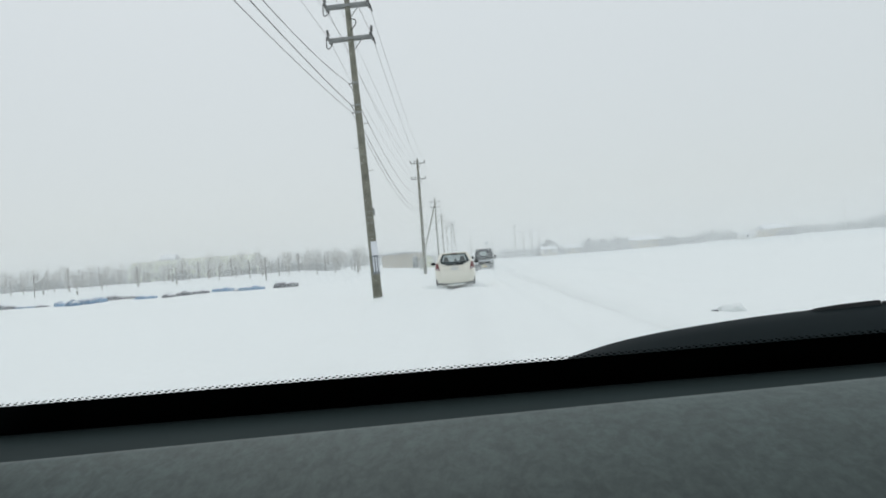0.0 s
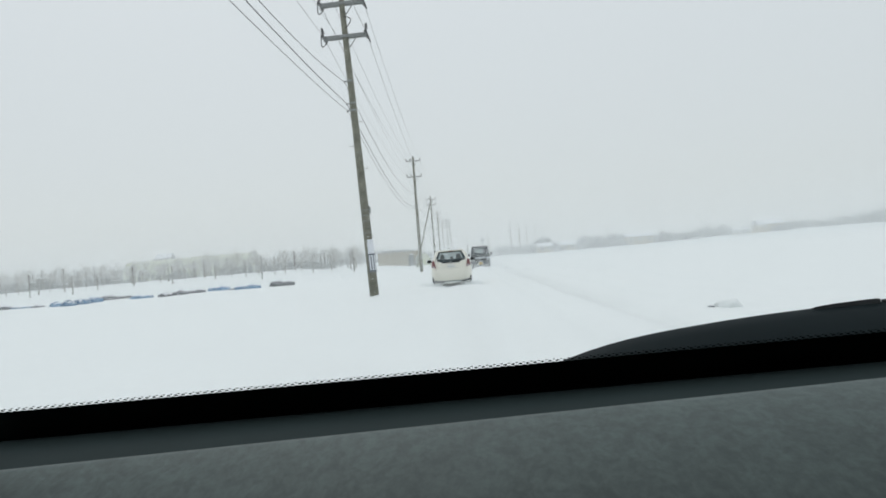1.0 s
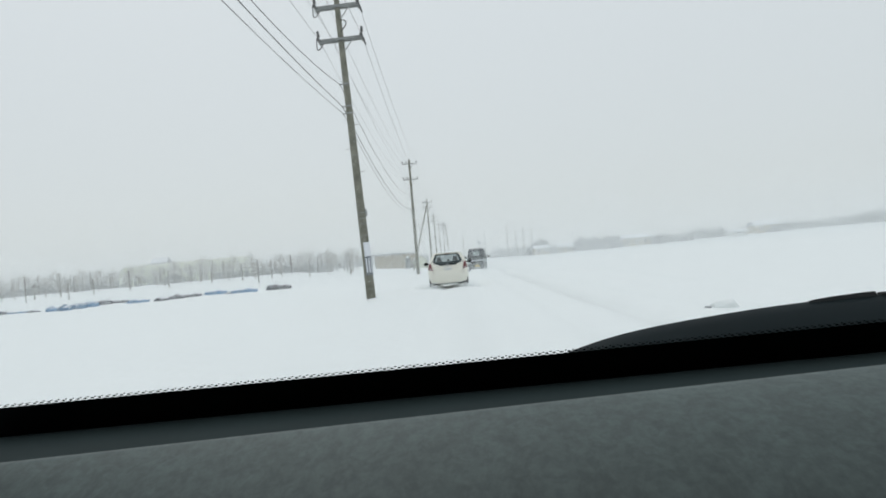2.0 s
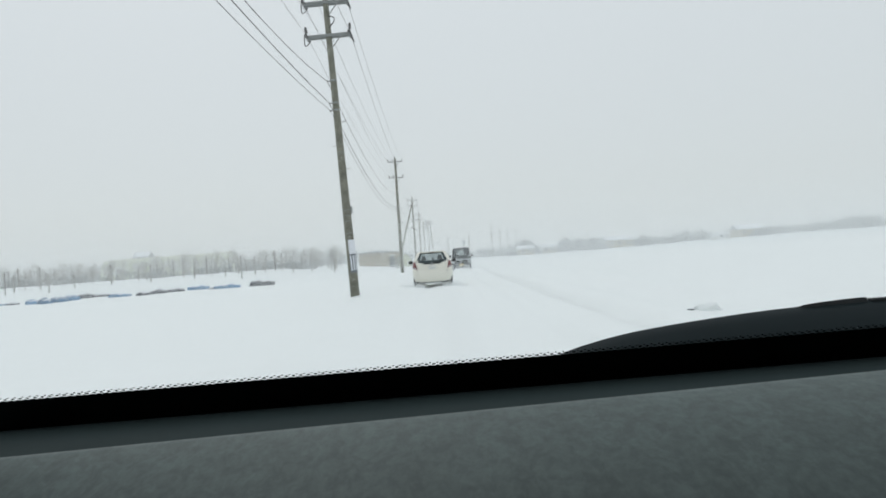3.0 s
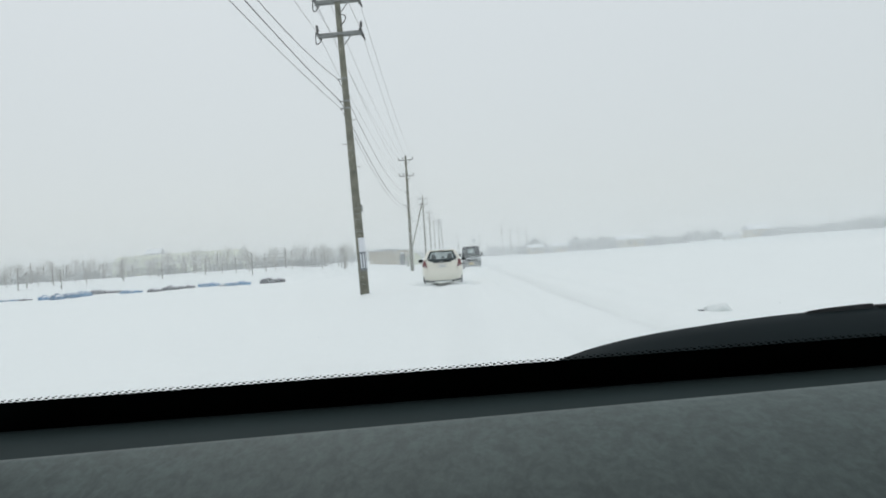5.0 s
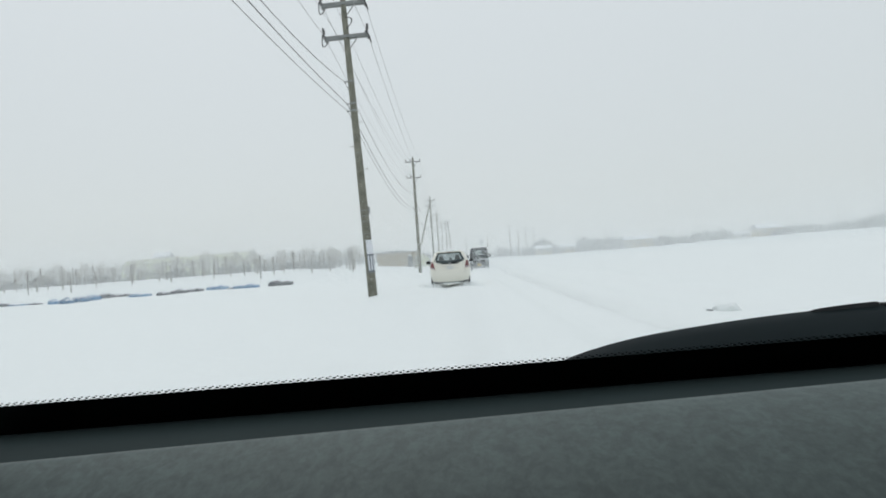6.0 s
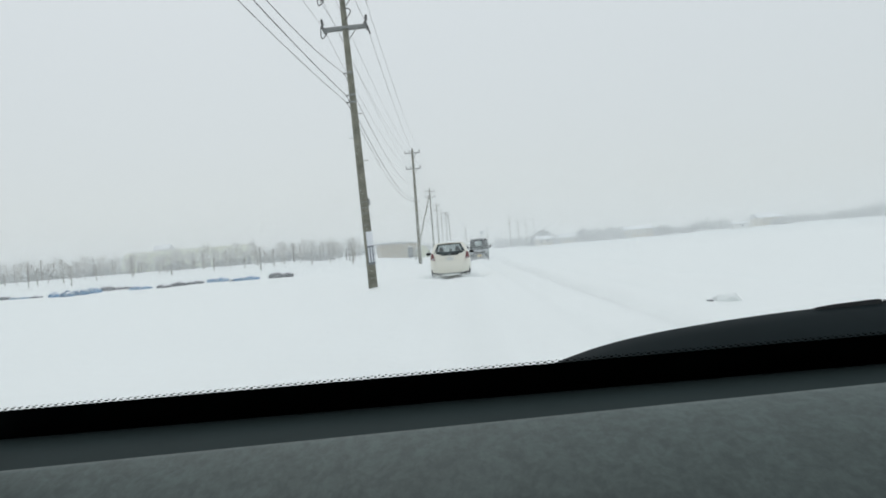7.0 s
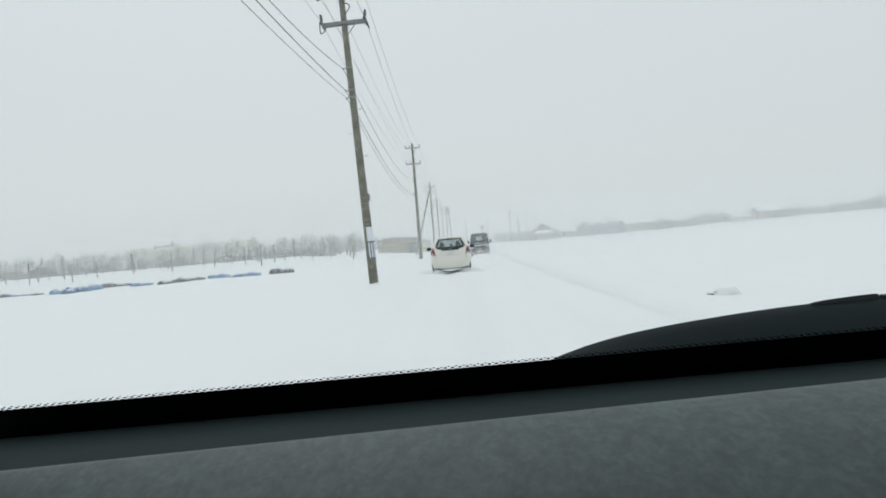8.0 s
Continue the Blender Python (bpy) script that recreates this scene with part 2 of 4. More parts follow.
def rod(bm, a, b, r0, r1=None, n=8):
    a, b = Vector(a), Vector(b)
    r1 = r0 if r1 is None else r1
    way = b - a
    q = way.to_track_quat("Z", "Y").to_matrix().to_4x4()
    m = Matrix.Translation((a + b) / 2) @ q
    bmesh.ops.create_cone(bm, cap_ends=True, segments=n, radius1=r0, radius2=r1, depth=way.length, matrix=m)


def loft(bm, sections, close_ends=True):
    rings = [[bm.verts.new(p) for p in s] for s in sections]
    n = len(rings[0])
    for a, b in zip(rings, rings[1:]):
        for i in range(n):
            j = (i + 1) % n
            bm.faces.new((a[i], a[j], b[j], b[i]))
    if close_ends:
        bm.faces.new(rings[0][::-1])
        bm.faces.new(rings[-1])
    bmesh.ops.recalc_face_normals(bm, faces=bm.faces[:])


def smoothstep(x, a, b):
    u = np.clip((x - a) / (b - a), 0, 1)
    return u * u * (3 - 2 * u)


def hump(x, c, w):
    return np.exp(-((x - c) / w) ** 2)


def wheel(thing, x, y, r, wide):
    bm = bmesh.new()
    m = Matrix.Translation((x, y, r)) @ Matrix.Rotation(radians(90), 4, "Y")
    bmesh.ops.create_cone(bm, cap_ends=True, segments=28, radius1=r, radius2=r, depth=wide, matrix=m)
    bmesh.ops.bevel(bm, geom=[e for e in bm.edges if len(e.link_faces) == 2 and any(len(f.verts) > 4 for f in e.link_faces)], offset=0.03, segments=2, affect="EDGES")
    w = part("wheel", bm, RUBBER, thing, "snow-dusted black tyre")
    bm = bmesh.new()
    side = 1 if x > 0 else -1
    m = Matrix.Translation((x + side * (wide / 2 + 0.004), y, r)) @ Matrix.Rotation(radians(90), 4, "Y")
    bmesh.ops.create_cone(bm, cap_ends=True, segments=20, radius1=r * 0.66, radius2=r * 0.62, depth=0.02, matrix=m)
    part("rim", bm, RIM, w)


# ---- ground: one sheet of snow, with the road's ruts, its edge bank and the rising orchard land ----
def bend(y):
    """The road swings a little to the right far ahead."""
    return 1.9 * (np.maximum(y - 66, 0) / 100.0) ** 1.6 * 0.55


def height(x, y):
    x, y = np.asarray(x, float), np.asarray(y, float)
    z = 1.22 * smoothstep(y, 76, 116) * smoothstep(-x, 4, 26) * (1 - 0.5 * smoothstep(y, 220, 400))
    z = z + 0.9 * smoothstep(x, 45, 150) * smoothstep(y, 140, 290)
    xr = x - bend(y)
    near = (1 - smoothstep(np.abs(y - 30), 60, 150))
    for c, w, d in ((-0.62, 0.22, 0.06), (0.82, 0.22, 0.07), (1.95, 0.22, 0.07), (3.2, 0.30, 0.16)):
        z = z - d * hump(xr + 0.12 * np.sin(y * 0.13 + c), c, w) * near
    z = z + 0.05 * hump(xr, 1.4, 0.3) * near + 0.06 * hump(xr, 3.95, 0.3) * near
    z = z + 0.22 * hump(xr, 6.2 + 0.4 * np.sin(y * 0.21), 0.7) * near * (0.5 + 0.5 * np.sin(y * 0.37 + 1.0) ** 2)
    z = z + 0.10 * hump(xr, -2.0, 0.7) * near * (0.55 + 0.45 * np.sin(y * 0.6))
    z = z + 0.035 * np.sin(x * 0.31 + 0.4 * np.sin(y * 0.17)) * np.sin(y * 0.23 + 1.3) * smoothstep(np.abs(x - 1.5), 3, 9)
    z = z + 0.05 * hump(x, 4.45, 0.55) * hump(y, 13.9, 0.5) * (0.7 + 0.3 * np.sin(x * 3.1 + 0.8 * np.sin(y * 2.3)))
    # the packed crown of the road, and a drift across it
    z = z + 0.07 * smoothstep(y, 22, 30) * (1 - smoothstep(np.abs(xr), 2.5, 5)) + 0.24 * hump(y, 58.5, 2.5) * hump(xr, 1.8, 1.6)
    # trodden and drifted snow before the orchard
    z = z + 0.10 * np.sin(x * 0.9 + 1.7 * np.sin(y * 0.31)) * np.sin(y * 0.55 + 0.6 * np.sin(x * 0.4)) * smoothstep(y, 68, 78) * (1 - smoothstep(y, 110, 130)) * smoothstep(-x, 6, 12)
    return z


def axis(edges):
    out = []
    for a, b, n in edges:
        out += list(np.linspace(a, b, n, endpoint=False))
    return np.array(out + [edges[-1][1]])


xs = axis([(-3000, -300, 9), (-300, -60, 24), (-60, -12, 84), (-12, 12, 120), (12, 60, 48), (60, 300, 24), (300, 3000, 9)])
ys = axis([(-1000, -60, 8), (-60, 0, 20), (0, 40, 120), (40, 110, 80), (110, 400, 40), (400, 4500, 12)])
gx, gy = np.meshgrid(xs, ys)
gz = height(gx, gy)
nx = len(xs)
verts = np.stack([gx.ravel(), gy.ravel(), gz.ravel()], 1)
faces = [(j * nx + i, j * nx + i + 1, (j + 1) * nx + i + 1, (j + 1) * nx + i) for j in range(len(ys) - 1) for i in range(nx - 1)]
me = bpy.data.meshes.new("ground")
me.from_pydata(verts.tolist(), [], faces)
me.polygons.foreach_set("use_smooth", [True] * len(me.polygons))
me.materials.append(ROADSNOW)
ground = tagged(new("ground", me), "fresh white snow over road and open fields", "snow ground", kind="structure")


def on_ground(x, y, sink=0.0):
    return float(height(x, y)) - sink


# ---- the car that the camera sits in ----
own_car = empty("car", pose(0, 0, 0), "dark car with grained grey dashboard, standing on the snowy road", "car")


def strip(rows_yz, x0, x1, tilt, steps=24, twist=0.0):
    """A ribbon across the cabin through the (y, z) corners given; tilt is its rise towards the right, metres per metre, and twist makes the near side of it fall off to the left."""
    bm = bmesh.new()
    grid = []
    for k in range(steps + 1):
        x = x0 + (x1 - x0) * k / steps
        grid.append([bm.verts.new((x, y, z + x * tilt - twist * max(0.0, 0.78 - y) * max(0.0, 0.5 - x) ** 1.5)) for y, z in rows_yz])
    for a, b in zip(grid, grid[1:]):
        for i in range(len(a) - 1):
            bm.faces.new((a[i], b[i], b[i + 1], a[i + 1]))
    return bm


# dashboard top: a slightly crowned slab whose far edge rolls down into the defroster tray
top_rows = [(0.30, EYE - 0.42), (0.34, EYE - 0.30), (0.42, EYE - 0.250), (0.50, EYE - 0.206), (0.58, EYE - 0.1850), (0.62, EYE - 0.1760), (0.66, EYE - 0.1690), (0.70, EYE - 0.1642), (0.74, EYE - 0.1612),
            (0.78, EYE - 0.1600), (0.795, EYE - 0.1602), (0.799, EYE - 0.1613), (0.803, EYE - 0.168), (0.807, EYE - 0.178), (0.812, EYE - 0.20)]
part("dashboard", strip(top_rows, -0.64, 1.10, 0.0262, twist=0.28), DASH, own_car, "dark grey grained plastic dashboard top", True)
part("defroster_tray", strip([(0.80, EYE - 0.196), (0.88, EYE - 0.1912), (0.94, EYE - 0.1885), (0.98, EYE - 0.1872), (1.01, EYE - 0.1866), (1.035, EYE - 0.1862), (1.055, EYE - 0.1862), (1.068, EYE - 0.1872), (1.08, EYE - 0.191), (1.11, EYE - 0.200), (1.14, EYE - 0.204)], -0.68, 1.16, 0.0118),
     TRAY, own_car, "smooth dark plastic strip under the windscreen", True)

# printed black band along the foot of the windscreen, with a dotted upper edge
FOOT, HEAD = Vector((0, 1.1195, EYE - 0.2010)), Vector((0, 1.042, EYE - 0.1452))
SLOPE = (HEAD - FOOT).normalized()
OUT = Vector((0, -SLOPE.z, SLOPE.y))
if OUT.y < 0:
    OUT = -OUT
BAND_TILT = 0.0121
bm = strip([(FOOT.y + 0.02, FOOT.z - 0.02), (FOOT.y, FOOT.z), (HEAD.y, HEAD.z), (HEAD.y + OUT.y * 0.0004, HEAD.z + OUT.z * 0.0004),
            (FOOT.y + OUT.y * 0.004 + 0.02, FOOT.z + OUT.z * 0.004 - 0.02)], -0.68, 1.16, BAND_TILT)
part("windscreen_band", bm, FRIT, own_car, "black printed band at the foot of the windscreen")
bm = bmesh.new()
PITCH = 0.0096
for row, (off, rad) in enumerate(((-0.0016, 0.0041), (0.0050, 0.0025), (0.0088, 0.0016))):
    for k in range(int(1.82 / PITCH)):
        x = -0.67 + PITCH * (k + 0.5 * row)
        c = HEAD + SLOPE * off + Vector((x, 0, x * BAND_TILT))
        ring = []
        for a in range(8):
            g = a * math.tau / 8
            ring.append(bm.verts.new(c + Vector((1, 0, BAND_TILT)) * (rad * math.cos(g)) + SLOPE * (rad * math.sin(g))))
        bm.faces.new(ring)
dots = part("printed_dots", bm, FRIT, own_car, "rows of small black printed dots")
dots["kind"] = "stuff"

# the windscreen above it, leaning back to the roof
bm = bmesh.new()
crest = FOOT + SLOPE * ((1.525 - FOOT.z) / SLOPE.z)
sheets = []
for q in (0.0015, 0.0055):
    ring = []
    for p, half in ((FOOT, 0.90), (crest, 0.78)):
        for k in range(13):
            x = 0.23 + half * (k / 6 - 1) * (1 if p is FOOT else -1)
            ring.append(p + OUT * q + Vector((x, 0, x * BAND_TILT)))
    sheets.append(ring)
loft(bm, sheets)
part("windscreen", bm, CLEARGLASS, own_car, "clear raked windscreen glass")

# bonnet: rises from the cowl to a broad bulge, then falls away to the front
bm = bmesh.new()
grid = []
for j in range(25):
    y = 1.03 + 1.13 * j / 24
    fall = 0.55 * max(0.0, 1.35 - y) ** 1.25 + 0.14 * max(0.0, y - 1.35) + 0.08 * max(0.0, y - 1.35) ** 1.5
    line = []
    for i in range(61):
        x = -0.64 + 1.74 * i / 60
        u = min(x, 1.55 - x * 0.25)
        drop = min(0.127 + 0.058 * math.exp(-(u - 0.182) / 0.16), 0.33)
        drop += 0.003 * hump(x, 0.40, 0.14)
        line.append(bm.verts.new((0.23 + (x - 0.23) * (1 - 0.22 * max(0.0, (y - 1.8) / 0.36) ** 2), y, EYE - drop - fall)))
    grid.append(line)
for a, b in zip(grid, grid[1:]):
    for i in range(60):
        bm.faces.new((a[i], a[i + 1], b[i + 1], b[i]))
part("bonnet", bm, BONNET, own_car, "charcoal painted bonnet with a broad raised bulge", True)
bm = bmesh.new()
loft(bm, [[(x, 1.345, EYE - 0.142), (x, 1.385, EYE - 0.150), (x, 1.375, EYE - top - 0.005), (x, 1.352, EYE - top)]
          for x, top in ((0.596, 0.1345), (0.603, 0.1300), (0.636, 0.1270), (0.68, 0.1248), (0.705, 0.1240), (0.711, 0.1250))])
part("bonnet_vent", bm, BLACK, own_car, "low black plastic vent on the bonnet")
bm = bmesh.new()
box(bm, (0.718, 1.345, EYE - 0.140), (0.95, 1.365, EYE - 0.1272), 0.002)
part("bonnet_vent", bm, BLACK, own_car)

# the rest of the car, unseen and added to shade the dashboard
MID, LEFT, RIGHT = 0.23, -0.70, 1.16


def plan(half, y0, y1, z):
    """A rounded outline of the body at one height."""
    ring, c, b = [], (y0 + y1) / 2, (y1 - y0) / 2
    for k in range(48):
        g = k * math.tau / 48
        cx, cy = math.cos(g), math.sin(g)
        ring.append((MID + half * math.copysign(abs(cx) ** 0.35, cx), c + b * math.copysign(abs(cy) ** 0.35, cy), z))
    return ring


bm = bmesh.new()
outer = [(0.90, -1.90, 2.20, 0.28), (0.93, -1.96, 2.27, 0.42), (0.94, -1.97, 2.28, 0.60), (0.935, -1.96, 2.25, 0.80), (0.92, -1.94, 2.20, 0.90)]
shell = outer + [(h - 0.03, a + 0.03, b - 0.03, z) for h, a, b, z in outer[::-1]]
loft(bm, [plan(*q) for q in shell] + [plan(*outer[0])], False)
part("body", bm, BONNET, own_car, "charcoal painted lower body", True)
bm = bmesh.new()
loft(bm, [[(LEFT + 0.12 + e, y, 1.515), (RIGHT - 0.12 - e, y, 1.515), (RIGHT - 0.14 - e, y, 1.545 + c), (MID, y, 1.575 + c), (LEFT + 0.14 + e, y, 1.545 + c)]
          for y, e, c in ((-1.90, 0.03, -0.04), (-1.6, 0.0, -0.01), (-0.8, 0.0, 0.01), (0.1, 0.0, 0.0), (0.45, 0.02, -0.02))])
part("roof", bm, BONNET, own_car, "crowned charcoal roof")
bm = bmesh.new()
box(bm, (LEFT + 0.13, -1.86, 1.490), (RIGHT - 0.13, 0.43, 1.512), 0.008)
part("headlining", bm, LINING, own_car, "pale grey headlining")
for s in (-1, 1):
    x0 = LEFT + 0.02 if s < 0 else RIGHT - 0.02
    # lower door with its trim, then pillars and panes from belt to roof
    for a, b in ((-0.42, 1.04), (-1.45, -0.44)):
        bm = bmesh.new()
        box(bm, (x0 - 0.02, a, 0.36), (x0 + 0.02, b, 0.975), 0.008)
        door = part("door", bm, LINING, own_car, "grey inner door trim")
        bm = bmesh.new()
        box(bm, (x0 - s * 0.03 - 0.012, b - 0.30, 0.78), (x0 - s * 0.03 + 0.012, b - 0.14, 0.81), 0.005)
        part("handle", bm, BLACK, door)
    for name, material, low, high in (("pillar", BONNET, ((0.98, 0.96), (0.42, 1.53)), 0.12), ("pillar", BONNET, ((-0.40, 0.96), (-0.44, 1.53)), 0.09), ("pillar", BONNET, ((-1.40, 0.96), (-1.45, 1.53)), 0.22)):
        bm = bmesh.new()
        loft(bm, [[(x0 - s * (d + 0.045), y, z), (x0 - s * (d - 0.018), y, z), (x0 - s * (d - 0.018), y + high, z - 0.02), (x0 - s * (d + 0.045), y + high, z - 0.02)]
                  for d, y, z in ((0.0, *low[0]), (0.05, (low[0][0] + low[1][0]) / 2, 1.25), (0.10, *low[1]))])
        part(name, bm, material, own_car, "charcoal windscreen pillar" if low[0][0] > 0 else "charcoal roof pillar")
    # opaque panes, out of view, added to keep side light off the dashboard
    for a, b, a2, b2, top in ((-0.30, 0.40, -0.35, 0.40, 1.52), (-1.18, -0.40, -1.22, -0.44, 1.52), (0.41, 0.72, 0.41, 0.60, 1.24)):
        bm = bmesh.new()
        lift = (top - 0.96) / 0.57 * 0.09
        loft(bm, [[(x0 + s * q, a, 0.965), (x0 + s * q, b, 0.965), (x0 + s * q - s * lift, b2, top), (x0 + s * q - s * lift, a2, top)] for q in (0.0, 0.012)])
        part("side_window", bm, GLASS_DARK, own_car, "opaque side pane, unseen, added to block light")
bm = bmesh.new()
loft(bm, [[(LEFT + 0.10, y, 0.89), (RIGHT - 0.10, y, 0.89), (RIGHT - 0.16, y + 0.10, 1.53), (LEFT + 0.16, y + 0.10, 1.53)] for y in (-1.95, -1.91)])
hatch = part("tailgate", bm, BONNET, own_car, "charcoal tailgate")
bm = bmesh.new()
loft(bm, [[(LEFT + 0.17, y, 1.02), (RIGHT - 0.17, y, 1.02), (RIGHT - 0.24, y + 0.065, 1.45), (LEFT + 0.24, y + 0.065, 1.45)] for y in (-1.945, -1.935)])
part("rear_window", bm, GLASS_DARK, hatch)
bm = bmesh.new()
box(bm, (LEFT + 0.04, -1.90, 0.30), (RIGHT - 0.04, 1.0, 0.35))
part("floor_pan", bm, LINING, own_car)
bm = bmesh.new()
box(bm, (LEFT + 0.05, 0.32, 0.35), (RIGHT - 0.05, 0.40, 0.82), 0.02)
part("dashboard_front", bm, DASH, own_car)
for x in (-0.62, 1.08):
    for y in (1.55, -1.15):
        wheel(own_car, x, y, 0.31, 0.20)


# ---- power line along the road ----
POLES = [(-3.35, -14.0), (-3.18, 28.7), (-3.78, 76.0), (-3.75, 119.0), (-3.94, 160.0), (-3.9, 200.0)]
TALLS = (11.0, 11.2, 10.9, 10.4, 10.5, 10.5)
# how far each top leans to the right, in degrees
LEAN = (0.0, -1.75, 0.2, 0.0, 0.0, 0.0)
# how far below the top each crossarm sits, and its half length
PAIRS = (((0.42, 0.85), (1.62, 0.85)), ((0.58, 0.82), (1.78, 0.82)), ((0.35, 0.70), (1.86, 0.70)), ((0.5, 0.75), (1.3, 0.75)), ((0.5, 0.7), (1.5, 0.7)), ((0.5, 0.7), (1.5, 0.7)))


def tube(bm, points, r, n=6):
    """A bent rod through the points."""
    for a, b in zip(points, points[1:]):
        rod(bm, a, b, r, n=n)


def pole_shaft(thing, tall, r0, r1):
    bm = bmesh.new()
    rings = []
    for j in range(9):
        u = j / 8
        z, r = -0.5 + (tall + 0.5) * u, r0 + (r1 - r0) * u
        rings.append([(r * math.cos(a * math.tau / 20), r * math.sin(a * math.tau / 20), z) for a in range(20)])
    top = rings[-1]
    rings.append([(x * 0.86, y * 0.86, z + 0.02) for x, y, z in top])
    loft(bm, rings)
    return part("shaft", bm, CONCRETE, thing, "tapered weathered concrete shaft", True)


def pin_insulator(arm, x, y, z, side, long=0.34):
    """A brown-grey post insulator on a pin, tipped slightly outwards, with the tie of its wire."""
    bm = bmesh.new()
    out = Vector((0.10 * side, 0, 1)).normalized()
    a = Vector((x, y, z))
    rod(bm, a, a + out * long * 0.4, 0.022)
    for k in range(3):
        rod(bm, a + out * (long * (0.36 + 0.2 * k)), a + out * (long * (0.36 + 0.2 * k) + 0.06), 0.066 - 0.008 * k, 0.040, 10)
    rod(bm, a + out * long * 0.9, a + out * long, 0.032, 0.026)
    return part("insulator", bm, PORCELAIN, arm)


def crossarm(thing, z, half, heavy=False):
    """One steel arm, or for an angle pole two arms bolted on either side of the shaft, with pins at the ends."""
    bm = bmesh.new()
    tall = 0.048 if heavy else 0.04
    box(bm, (-half, -0.175, z - tall), (half, -0.10, z + tall), 0.008)
    if heavy:
        box(bm, (-half, 0.10, z - tall), (half, 0.175, z + tall), 0.008)
        for x in (-half + 0.1, half - 0.1):
            rod(bm, (x, -0.2, z), (x, 0.2, z), 0.014)
    rod(bm, (-0.05, -0.2, z), (-0.05, 0.2, z), 0.016)
    arm = part("crossarm", bm, STEEL, thing)
    for side in (-1, 1):
        x = side * (half - 0.05)
        pin_insulator(arm, x, -0.137, z + tall, side, 0.32 if heavy else 0.2)
        if heavy:
            # strain insulators fore and aft, and the jumper that hangs between them
            for way in (-1, 1):
                bm = bmesh.new()
                for k in range(4):
                    rod(bm, (x, way * (0.2 + 0.07 * k), z + 0.01), (x, way * (0.25 + 0.07 * k), z), 0.06, 0.045, 10)
                rod(bm, (x, way * 0.15, z), (x, way * 0.55, z - 0.01), 0.018)
                part("insulator", bm, PORCELAIN, arm)
            bm = bmesh.new()
            tube(bm, [(x + side * (0.02 + 0.09 * math.sin(math.pi * k / 10)), -0.55 + 1.1 * k / 10, z - 0.02 - 0.24 * math.sin(math.pi * k / 10)) for k in range(11)], 0.02)
            part("jumper", bm, CABLE, arm)
    bm = bmesh.new()
    rod(bm, (half * 0.55, -0.13, z - 0.04), (0.1, -0.13, z - 0.46), 0.02)
    part("brace", bm, STEEL, arm)
    return arm


def band(thing, z, r, wide=0.03, material=STEEL, name="strap"):
    bm = bmesh.new()
    loft(bm, [[(q * math.cos(a * math.tau / 20), q * math.sin(a * math.tau / 20), z + h) for a in range(20)] for q, h in ((r, -wide / 2), (r + 0.004, -wide / 2), (r + 0.004, wide / 2), (r, wide / 2))], False)
    return part(name, bm, material, thing)


def wrap(thing, name, z0, z1, r, a0, a1, material, label="", ragged=0.0):
    """A curved sheet round the shaft between two headings (degrees, 270 faces the oncoming driver)."""
    bm = bmesh.new()
    lo, hi = [], []
    for k in range(13):
        a = radians(a0 + (a1 - a0) * k / 12)
        for ring, z in ((lo, z0 + ragged * math.sin(k * 1.9)), (hi, z1 + ragged * math.sin(k * 2.7 + 1))):
            ring.append((bm.verts.new((r * math.cos(a), r * math.sin(a), z)), bm.verts.new(((r + 0.006) * math.cos(a), (r + 0.006) * math.sin(a), z))))
    for k in range(12):
        bm.faces.new((lo[k][1], lo[k + 1][1], hi[k + 1][1], hi[k][1]))
        bm.faces.new((lo[k + 1][0], lo[k][0], hi[k][0], hi[k + 1][0]))
        bm.faces.new((hi[k][1], hi[k + 1][1], hi[k + 1][0], hi[k][0]))
        bm.faces.new((lo[k][0], lo[k + 1][0], lo[k + 1][1], lo[k][1]))
    for k in (0, 12):
        bm.faces.new((lo[k][0], lo[k][1], hi[k][1], hi[k][0]))
    return part(name, bm, material, thing, label)


